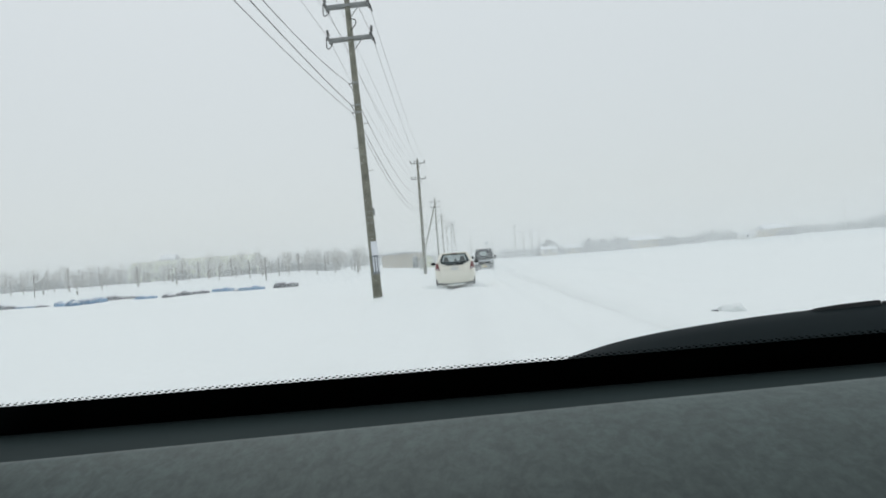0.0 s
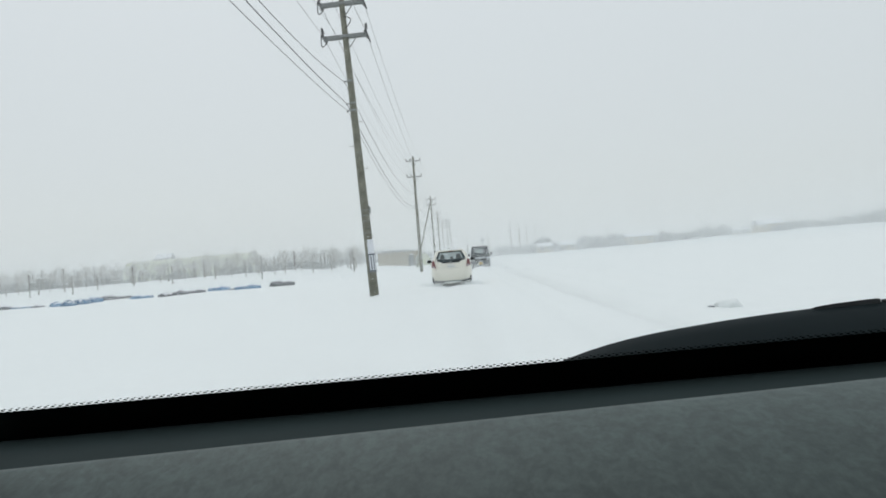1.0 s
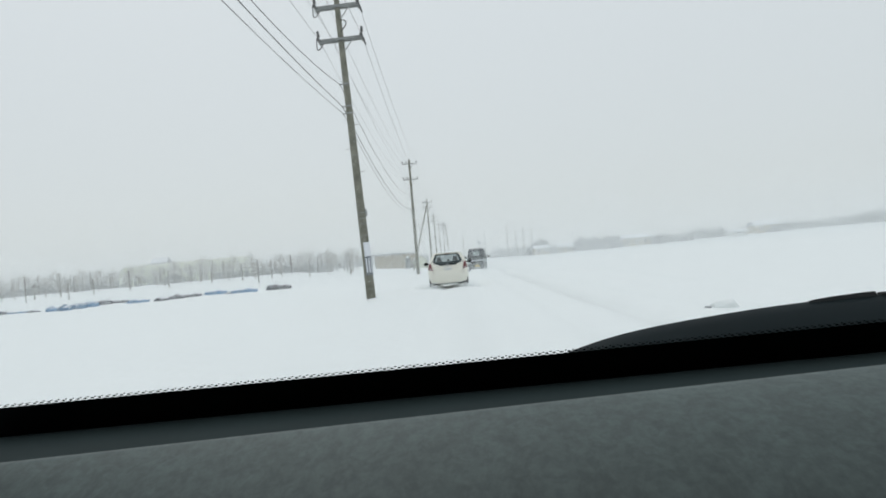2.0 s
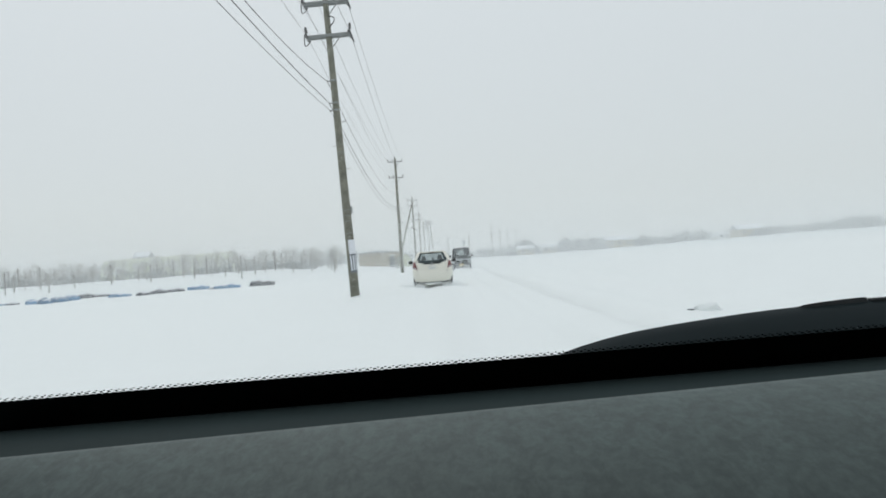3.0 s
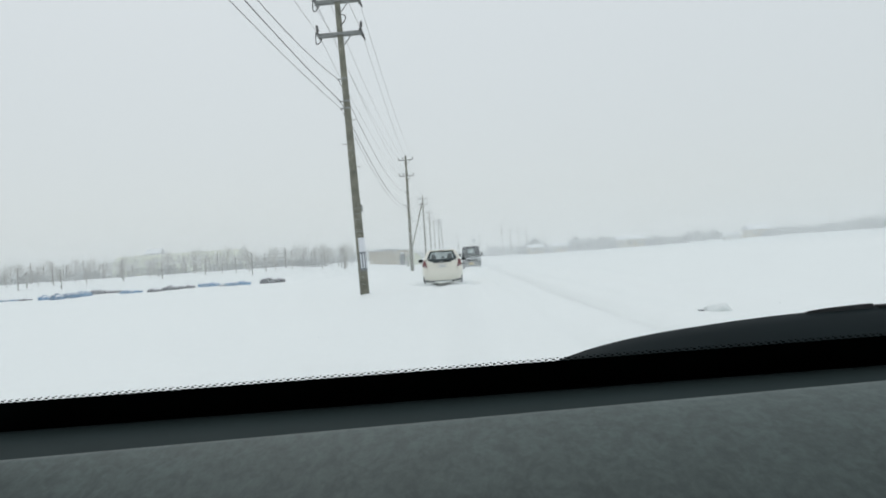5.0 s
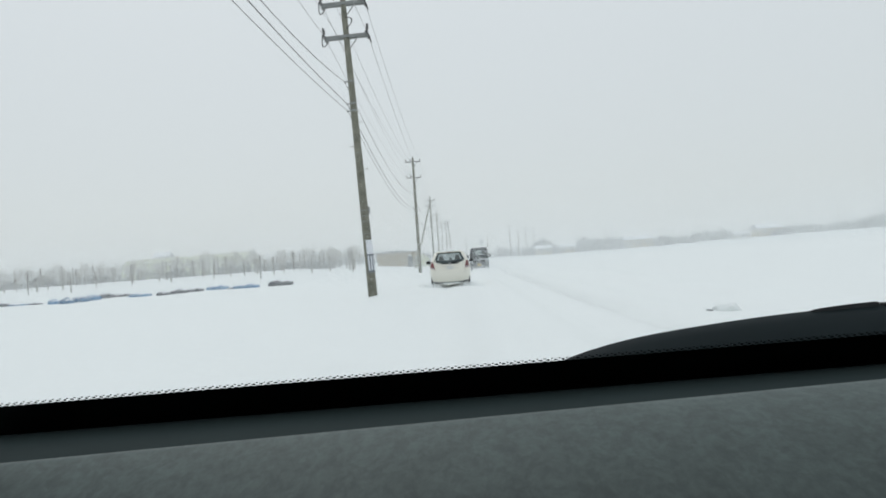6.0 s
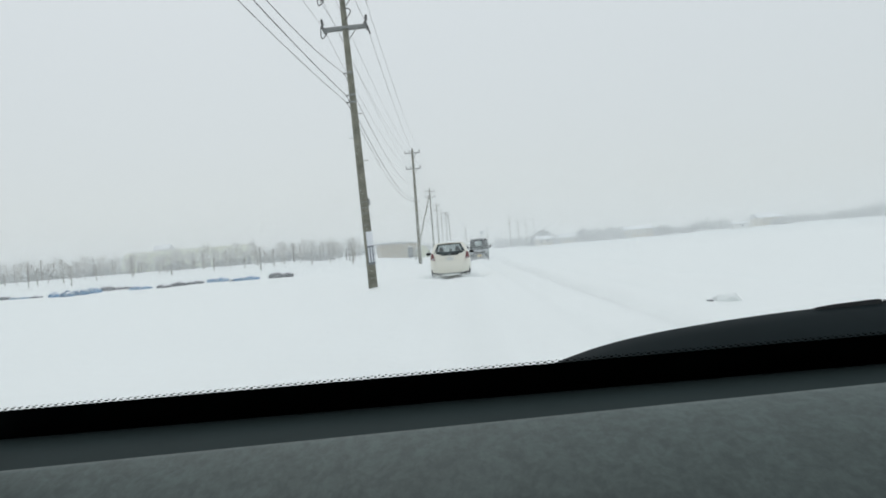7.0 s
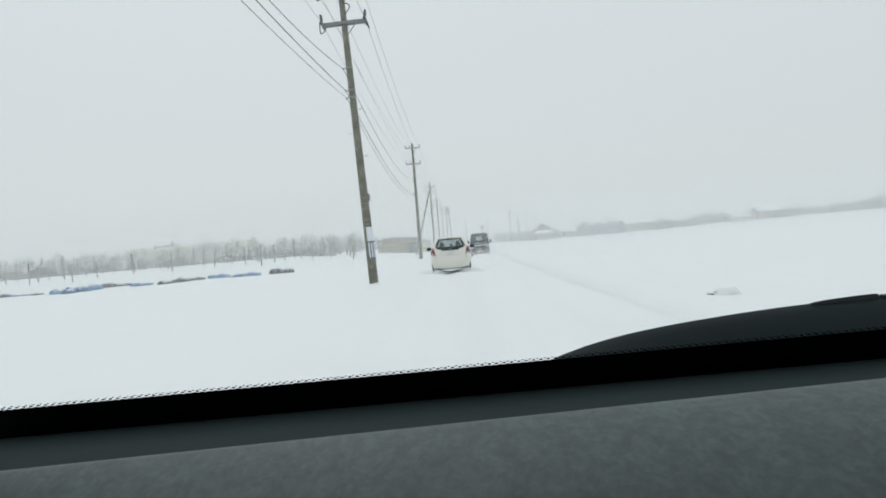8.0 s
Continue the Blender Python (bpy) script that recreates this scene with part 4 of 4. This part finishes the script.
# ---- road mirror far ahead ----
mirror = empty("road_mirror", pose(3.8, 130, on_ground(3.8, 130)), "round road mirror on a thin post", "road mirror")
bm = bmesh.new()
rod(bm, (0, 0, -0.3), (0, 0, 3.1), 0.05)
part("post", bm, STEEL, mirror)
bm = bmesh.new()
bmesh.ops.create_cone(bm, cap_ends=True, segments=24, radius1=0.32, radius2=0.28, depth=0.12, matrix=Matrix.Translation((0, -0.1, 3.45)) @ Matrix.Rotation(radians(90), 4, "X"))
part("mirror_disc", bm, CLEAR, mirror, "pale mirror disc")


# ---- wrapped bundles in a row on the snow ----
rng = random.Random(7)


def bundle(x, y, long, high, material, label):
    bm = bmesh.new()
    n, m = 16, 10
    ph = rng.uniform(0, 9)
    secs = []
    for i in range(n + 1):
        u = i / n
        end = max(0.45, math.sin(math.pi * min(max(u, 0.03), 0.97)) ** 0.25)
        h = 1.28 * high * end * (0.88 + 0.14 * math.sin(u * 8 + ph) + 0.08 * math.sin(u * 19 + ph))
        w = 0.55 * end * (0.95 + 0.1 * math.sin(u * 7 + 2 * ph))
        secs.append([((u - 0.5) * long, w * math.cos(math.pi * k / m), -0.15 if k in (0, m) else h * math.sin(math.pi * k / m) ** 0.6 - 0.02) for k in range(m + 1)])
    loft(bm, secs)
    ob = part("tarp_mound", bm, material, None, "", True)
    ob.matrix_world = pose(x, y, on_ground(x, y), 0, 0, rng.uniform(-5, 5))
    return tagged(ob, label, "tarp mound", "tarp mounds")


# place, length and height of each, and whether its sheet is blue
LYING = [
    (-31.3, 58.2, 0.74, 0.19, 0), (-29.2, 56.9, 0.84, 0.32, 1), (-27.9, 56, 0.91, 0.36, 1), (-27.9, 58.0, 1.11, 0.42, 1), (-28.0, 60.2, 1.15, 0.44, 1),
    (-28.9, 64.7, 1.01, 0.42, 0), (-28.7, 66.2, 0.7, 0.22, 0), (-27.9, 65.8, 0.88, 0.27, 0), (-24.7, 61.1, 1.6, 0.3, 1), (-22.6, 60.4, 1.07, 0.29, 0),
    (-22.2, 62.4, 1.41, 0.36, 0), (-21.5, 64.3, 1.32, 0.31, 0), (-20.2, 66.1, 1.73, 0.38, 1), (-18.4, 64.0, 0.59, 0.16, 0), (-17.2, 63.8, 2.03, 0.36, 1),
    (-14.6, 64.6, 1.97, 0.47, 0), (-34.3, 58.6, 1.66, 0.38, 0), (-34.6, 56, 1.9, 0.36, 1), (-32.9, 58.8, 1.62, 0.19, 1),
]
for x, y, long, high, blue in LYING:
    bundle(x, y, long, high, TARP if blue else SACK, "blue tarpaulin bundle half covered with snow" if blue else "dark grey wrapped bundle lying in snow")



def snow_clod(x, y, r, material, label):
    """A broken lump of ploughed snow."""
    bm = bmesh.new()
    bmesh.ops.create_icosphere(bm, subdivisions=3, radius=r)
    for v in bm.verts:
        k = 1 + 0.35 * noise.noise(v.co * (2.2 / r) + Vector((x, y, 0))) + 0.12 * noise.noise(v.co * (6 / r))
        v.co = Vector((v.co.x * k * 1.4, v.co.y * k, max(v.co.z * k * 0.6, -0.3 * r)))
    ob = part("snow_clod", bm, material, None, "", True)
    ob.matrix_world = pose(x, y, on_ground(x, y) + 0.1 * r, 0, 0, 40 * x)
    return tagged(ob, label, "snow clod", "snow clods")


snow_clod(4.12, 13.45, 0.042, SACK, "small dark clod lying on the snow")
snow_clod(4.42, 13.55, 0.17, SNOW, "low rounded lump of ploughed white snow")


# ---- orchard ----
def limb(bm, tw, a, way, length, r, depth, rnd):
    b = a + way * length
    rod(bm, a, b, r, r * 0.62, 5 if depth > 1 else 4)
    if depth == 0:
        for k in range(6):
            w2 = (way + Vector((rnd.uniform(-1, 1), rnd.uniform(-1, 1), rnd.uniform(-0.1, 0.9)))).normalized()
            s = a.lerp(b, rnd.uniform(0.2, 1))
            e = s + w2 * rnd.uniform(0.35, 0.8)
            rod(tw, s, e, 0.015, 0.008, 3)
        return
    for k in range(3 if depth > 1 else 2):
        w2 = (way * 0.55 + Vector((rnd.uniform(-1, 1), rnd.uniform(-1, 1), rnd.uniform(0.0, 0.75)))).normalized()
        limb(bm, tw, a.lerp(b, rnd.uniform(0.55, 1.0)), w2, length * rnd.uniform(0.6, 0.85), r * 0.55, depth - 1, rnd)


def orchard_tree(seed):
    rnd = random.Random(seed)
    thing = empty("orchard_tree", pose(0, -200, 0), "bare frosted orchard tree with dark trunk in snow", "tree", "orchard trees")
    bm, tw = bmesh.new(), bmesh.new()
    lean = Vector((rnd.uniform(-0.06, 0.06), rnd.uniform(-0.06, 0.06), 1)).normalized()
    tall = rnd.uniform(1.7, 2.4)
    rod(bm, Vector((0, 0, -0.4)), lean * tall, 0.085, 0.05, 7)
    for k in range(12):
        w = (lean * rnd.uniform(0.2, 1.5) + Vector((rnd.uniform(-1, 1), rnd.uniform(-1, 1), 0.3))).normalized()
        limb(bm, tw, lean * (tall * rnd.uniform(0.40, 1.0)), w, rnd.uniform(0.5, 1.1), 0.03, 1, rnd)
    part("trunk", bm, BARK, thing, "dark frosted trunk and limbs")
    part("crown", tw, TWIG, thing, "fine rime-covered twigs")
    return thing


trees = [orchard_tree(s) for s in range(6)]
places = []
for row in range(9):
    y = 104 + row * 9
    x = -0.125 * y - 0.6
    while x > -0.60 * y - 4:
        places.append((x + rng.uniform(-0.8, 0.8), y + rng.uniform(-2.5, 2.5)))
        x -= rng.uniform(2.4, 4.2)
for k, (x, y) in enumerate(places):
    src = trees[k % 6]
    m = pose(x, y, on_ground(x, y), 0, 0, rng.uniform(0, 360))
    s = rng.uniform(0.68, 0.98)
    if k < 6:
        src.matrix_world = m
        src.scale = (s, s, s)
    else:
        t2 = copy_thing(src, m)
        t2.scale = (s, s, s * rng.uniform(0.9, 1.2))


def wooden_post(x, y, tall, r):
    bm = bmesh.new()
    rod(bm, (0, 0, -0.4), (rng.uniform(-0.06, 0.06), 0, tall), r, r * 0.85, 8)
    bmesh.ops.create_cone(bm, cap_ends=True, segments=8, radius1=r * 1.1, radius2=r * 0.3, depth=0.08, matrix=Matrix.Translation((0, 0, tall + 0.04)))
    ob = part("wooden_post", bm, POST)
    ob.matrix_world = pose(x, y, on_ground(x, y))
    return tagged(ob, "grey wooden orchard post standing in snow", "post", "orchard posts")


for row, (y0, count, gap) in enumerate(((93, 12, 4.6), (100, 13, 4.4), (108, 15, 4.2), (117, 17, 4.0), (127, 18, 3.9))):
    for k in range(count):
        x = -0.13 * y0 - 1.0 - gap * k + rng.uniform(-1.0, 1.0)
        if row == 0 and (k < 2 or rng.random() < 0.35):
            continue
        wooden_post(x, y0 + rng.uniform(-2.0, 2.0), rng.uniform(1.5, 2.9), rng.uniform(0.06, 0.10))


# ---- farm buildings ----
def gable_house(name, x, y, turn, wide, deep, wall, ridge, paint, label, category, windows=3, flat=False):
    thing = empty(name, pose(x, y, on_ground(x, y) - 0.1, 0, 0, turn), label, category, "far buildings")
    bm = bmesh.new()
    box(bm, (-wide / 2, -deep / 2, 0), (wide / 2, deep / 2, wall))
    part("wall", bm, paint, thing)
    bm = bmesh.new()
    o = 0.4
    if flat:
        loft(bm, [[(-wide / 2 - o, yy, wall), (wide / 2 + o, yy, wall), (wide / 2 + o, yy, wall + 0.15), (0, yy, ridge), (-wide / 2 - o, yy, wall + 0.15)] for yy in (-deep / 2 - o, deep / 2 + o)])
    else:
        loft(bm, [[(xx, -deep / 2 - o, wall - 0.1), (xx, deep / 2 + o, wall - 0.1), (xx, deep / 2 + o, wall + 0.1), (xx, 0, ridge), (xx, -deep / 2 - o, wall + 0.1)] for xx in (-wide / 2 - o, wide / 2 + o)])
    part("roof", bm, ROOF, thing, "snow-laden roof")
    for k in range(windows):
        cx = -wide / 2 + wide * (k + 0.5) / windows
        bm = bmesh.new()
        box(bm, (cx - 0.55, -deep / 2 - 0.05, wall * 0.42), (cx + 0.55, -deep / 2 + 0.1, wall * 0.42 + 1.0), 0.02)
        w = part("window", bm, PALE, thing)
        bm = bmesh.new()
        box(bm, (cx - 0.47, -deep / 2 - 0.06, wall * 0.42 + 0.08), (cx + 0.47, -deep / 2 - 0.04, wall * 0.42 + 0.92))
        part("pane", bm, WINDOW, w)
    return thing


def greenhouse(x, y, turn, wide, deep, tall, label):
    thing = empty("greenhouse", pose(x, y, on_ground(x, y) - 0.1, 0, 0, turn), label, "greenhouse", "vinyl greenhouses")
    bm = bmesh.new()
    n = 12
    prof = [(-wide / 2 * math.cos(math.pi * k / n), tall * (0.35 + 0.65 * math.sin(math.pi * k / n)) if 0 < k < n else 0.0) for k in range(n + 1)]
    loft(bm, [[(px, yy, pz) for px, pz in prof] for yy in np.linspace(-deep / 2, deep / 2, 8)])
    part("cover", bm, VINYL, thing, "milky vinyl cover")
    for j in range(8):
        yy = -deep / 2 + deep * j / 7
        bm = bmesh.new()
        for (a, b), (c, d) in zip(prof, prof[1:]):
            rod(bm, (a * 1.01, yy, b * 1.01), (c * 1.01, yy, d * 1.01), 0.04, n=5)
        part("hoop", bm, STEEL, thing)
    return thing


gable_house("shed", -11.4, 152, -7, 6.8, 8, 2.6, 3.0, TAN, "low tan farm shed with flat snowy roof", "shed", 0, True)
tank = empty("storage_tank", pose(-8.6, 140, on_ground(-8.6, 140)), "dark grey upright storage tank beside the shed", "storage tank")
bm = bmesh.new()
loft(bm, [[(r * math.cos(a * math.tau / 18), r * math.sin(a * math.tau / 18), z) for a in range(18)] for r, z in ((0.46, -0.2), (0.47, 0.3), (0.45, 1.1), (0.46, 1.75), (0.36, 1.98), (0.14, 2.08))])
part("body", bm, SEAT, tank, "dark ribbed tank body", True)
bm = bmesh.new()
loft(bm, [[(r * math.cos(a * math.tau / 14), r * math.sin(a * math.tau / 14), z) for a in range(14)] for r, z in ((0.40, 1.95), (0.30, 2.12), (0.12, 2.19))])
part("snow_cap", bm, SNOW, tank, "cap of snow", True)
greenhouse(-6.9, 146, 5, 2.6, 7, 2.2, "small milky vinyl greenhouse beside the shed")
for k in range(3):
    greenhouse(-51 - 9.8 * k, 178 + 1.5 * k, 84, 8.0, 9.5, 4.7, "pale greenish vinyl greenhouse behind the orchard")
gable_house("house", 26, 247, 3, 4.2, 5, 2.0, 3.0, TAN, "tan low farmhouse with snowy roof", "house", 2)
gable_house("house", 35.5, 262, -6, 4.5, 5, 2.0, 3.2, TAN, "tan farmhouse with snowy roof among trees", "house", 2)
gable_house("house", 61.5, 276, -6, 9.0, 7, 2.8, 4.2, TAN, "tan farmhouse with snow-white roof among trees", "house", 3)
gable_house("house", 115.5, 302, 5, 9.2, 7, 3.0, 5.0, TAN, "grey farmhouse far across the field", "house", 2)
gable_house("shed", 92.5, 264, -4, 5.2, 4, 1.7, 2.5, PALE, "small shed with snow-white roof in the field", "shed", 1)
gable_house("house", -76.5, 206, 4, 3.4, 4, 5.6, 7.0, PALE, "narrow pale house behind the greenhouses", "house", 1)

# far poles beside the crossing road
for k, (x, y, tall) in enumerate([(15.0, 232, 9.6), (18.4, 245, 8.4), (22.2, 262, 9.4), (26.6, 280, 9.6), (53.5, 290, 8.0), (2.3, 240, 7.0), (8.7, 240, 7.2), (189, 400, 18.0)]):
    utility_pole(x, y, tall, "faint grey utility pole beside the far road", ((0.6, 0.8), (2.6, 0.5)) if k < 5 else (), pegs=False, r0=0.16, cables=())


# ---- thickets and woods across the fields ----
def thicket(name, label, centres, seed, count, kind="", material=RIME):
    """Fine upright twigs and thin limbs, gathered in uneven clumps."""
    rnd = np.random.default_rng(seed)
    vs, fs = [], []
    for cx, cy, wide, tall in centres:
        base = on_ground(cx, cy)
        for k in range(count):
            u, v = rnd.normal(0, 0.42, 2)
            x, y = cx + u * wide, cy + v * wide * 0.5
            top = tall * (1 - 0.55 * min(abs(u), 1.4)) * rnd.uniform(0.55, 1.0)
            z0 = base + rnd.uniform(-0.2, 0.55) * top
            ln = rnd.uniform(0.25, 0.5) * top
            a = rnd.uniform(0, 6.28)
            tip = (x + 0.5 * ln * math.cos(a) * rnd.uniform(0, 1), y + 0.5 * ln * math.sin(a), z0 + ln)
            w = rnd.uniform(0.05, 0.16)
            i = len(vs)
            vs += [(x - w, y, z0), (x + w, y, z0), tip, (x, y + w, z0)]
            fs += [(i, i + 1, i + 2), (i + 1, i + 3, i + 2), (i + 3, i, i + 2)]
    me = bpy.data.meshes.new(name)
    me.from_pydata(vs, [], fs)
    me.materials.append(material)
    return tagged(new(name, me), label, "thicket", kind=kind)


for x, y, w, h, n in ((26.5, 252, 4.5, 6.4, 560), (36, 268, 3.0, 3.2, 200), (42.3, 270, 4.5, 6.2, 300), (47, 272, 4.0, 5.6, 280), (52, 272, 4.5, 5.6, 300), (57, 280, 4.5, 5.6, 260), (69.2, 274, 3.6, 4.4, 240), (119, 298, 4.0, 3.6, 160), (81.5, 285, 2.5, 2.4, 120)):
    thicket("bare_thicket", "bare snow-dusted bushes beside a far house", [(x, y, w, h)], int(x * 10), n * 9, "stuff", BRUSH)
rr = np.random.default_rng(3)
right = [(float(x), float(340 + rr.uniform(-12, 12) - 0.1 * x), float(rr.uniform(5, 10)), float(rr.uniform(4.2, 7.2) + 4.0 * smoothstep(x, 150, 200))) for x in np.arange(16, 236, 4.0)]
thicket("far_woods", "pale hazy woods along the far edge of the fields", right, 11, 330, "stuff")
left = [(float(x), float(235 + rr.uniform(-10, 10)), float(rr.uniform(5, 9)), float(rr.uniform(4.0, 7.0))) for x in np.arange(-165, -6, 4.0)]
thicket("far_woods", "frosted trees behind the orchard rows", left, 12, 170, "stuff")
mids = [(float(x), float(200 + rr.uniform(-10, 10)), float(rr.uniform(3, 6)), float(rr.uniform(3.2, 5.0))) for x in np.arange(-128, -25, 2.4)]
thicket("far_woods", "frosted rows of young trees behind the orchard", mids, 13, 200, "stuff")

lows = [(float(x), float(128 + rr.uniform(-16, 18)), float(rr.uniform(2, 4)), float(rr.uniform(1.4, 2.8))) for x in np.arange(-86, -18, 1.7)]
thicket("far_woods", "low frosted shoots between the orchard rows", lows, 14, 70, "stuff")


# ---- falling snow, and flakes that imitate haze ----
def snowfall(name, seed, count, y0, y1, size, high, side=(-0.66, 0.66)):
    """Flakes and gusts in the air over the fields; far layers imitate haze."""
    rnd = np.random.default_rng(seed)
    y = np.sqrt(rnd.uniform(y0 ** 2, y1 ** 2, count))
    x = rnd.uniform(side[0], side[1], count) * y
    z = 0.2 + np.abs(rnd.normal(0, 0.5, count)) * (high * y + 1.2)
    c = np.stack([x, y, z], 1)
    u = rnd.normal(size=(count, 3))
    u /= np.linalg.norm(u, axis=1)[:, None]
    v = np.cross(u, rnd.normal(size=(count, 3)))
    v /= np.linalg.norm(v, axis=1)[:, None]
    s = size * rnd.uniform(0.6, 1.3, count)[:, None]
    p = np.stack([c - u * s, c + u * s * 0.5 + v * s * 0.87, c + u * s * 0.5 - v * s * 0.87], 1).reshape(-1, 3)
    me = bpy.data.meshes.new(name)
    me.vertices.add(count * 3)
    me.vertices.foreach_set("co", p.ravel())
    me.loops.add(count * 3)
    me.loops.foreach_set("vertex_index", np.arange(count * 3))
    me.polygons.add(count)
    me.polygons.foreach_set("loop_start", np.arange(0, count * 3, 3))
    me.update(calc_edges=True)
    me.materials.append(FLAKE)
    return tagged(new(name, me), "white snowflakes in the air, the dense far ones imitating haze", "snowfall", kind="stuff")


snowfall("snow_and_haze", 21, 9000, 8, 60, 0.007, 0.30)
# four dense layers of flakes, added to imitate haze over distance
snowfall("snow_and_haze", 22, 400000, 51, 80, 0.0122, 0.08, (-0.62, 0.62))
snowfall("snow_and_haze", 25, 420000, 34, 62, 0.0107, 0.12, (-0.60, 0.22))
snowfall("snow_and_haze", 23, 750000, 78, 140, 0.0238, 0.09, (-0.61, 0.61))
snowfall("snow_and_haze", 24, 800000, 156, 258, 0.059, 0.075, (-0.61, 0.61))


def powder(seed, count, x, y, wide, deep, high, size):
    """Dry snow whirled up behind wheels: thickest at the ground and thinning outwards."""
    rnd = np.random.default_rng(seed)
    c = np.stack([x + rnd.normal(0, wide, count), y + rnd.normal(0, deep, count), np.abs(rnd.normal(0, high, count))], 1)
    c[:, 2] += height(c[:, 0], c[:, 1])
    u = rnd.normal(size=(count, 3))
    v = rnd.normal(size=(count, 3))
    u *= size / np.linalg.norm(u, axis=1)[:, None]
    v *= size / np.linalg.norm(v, axis=1)[:, None]
    p = np.stack([c - u, c + 0.5 * u + v, c + 0.5 * u - v], 1).reshape(-1, 3)
    me = bpy.data.meshes.new("snow_spray")
    me.from_pydata(p.tolist(), [], np.arange(count * 3).reshape(-1, 3).tolist())
    me.materials.append(FLAKE)
    return tagged(new("snow_spray", me), "fine powder snow whirled up behind wheels", "snow spray", kind="stuff")


powder(31, 11000, 1.75, 60.6, 1.0, 0.7, 0.28, 0.010)
powder(32, 5000, -1.15, 32.3, 0.28, 0.3, 0.09, 0.008)
powder(33, 5000, 0.40, 32.3, 0.28, 0.3, 0.09, 0.008)
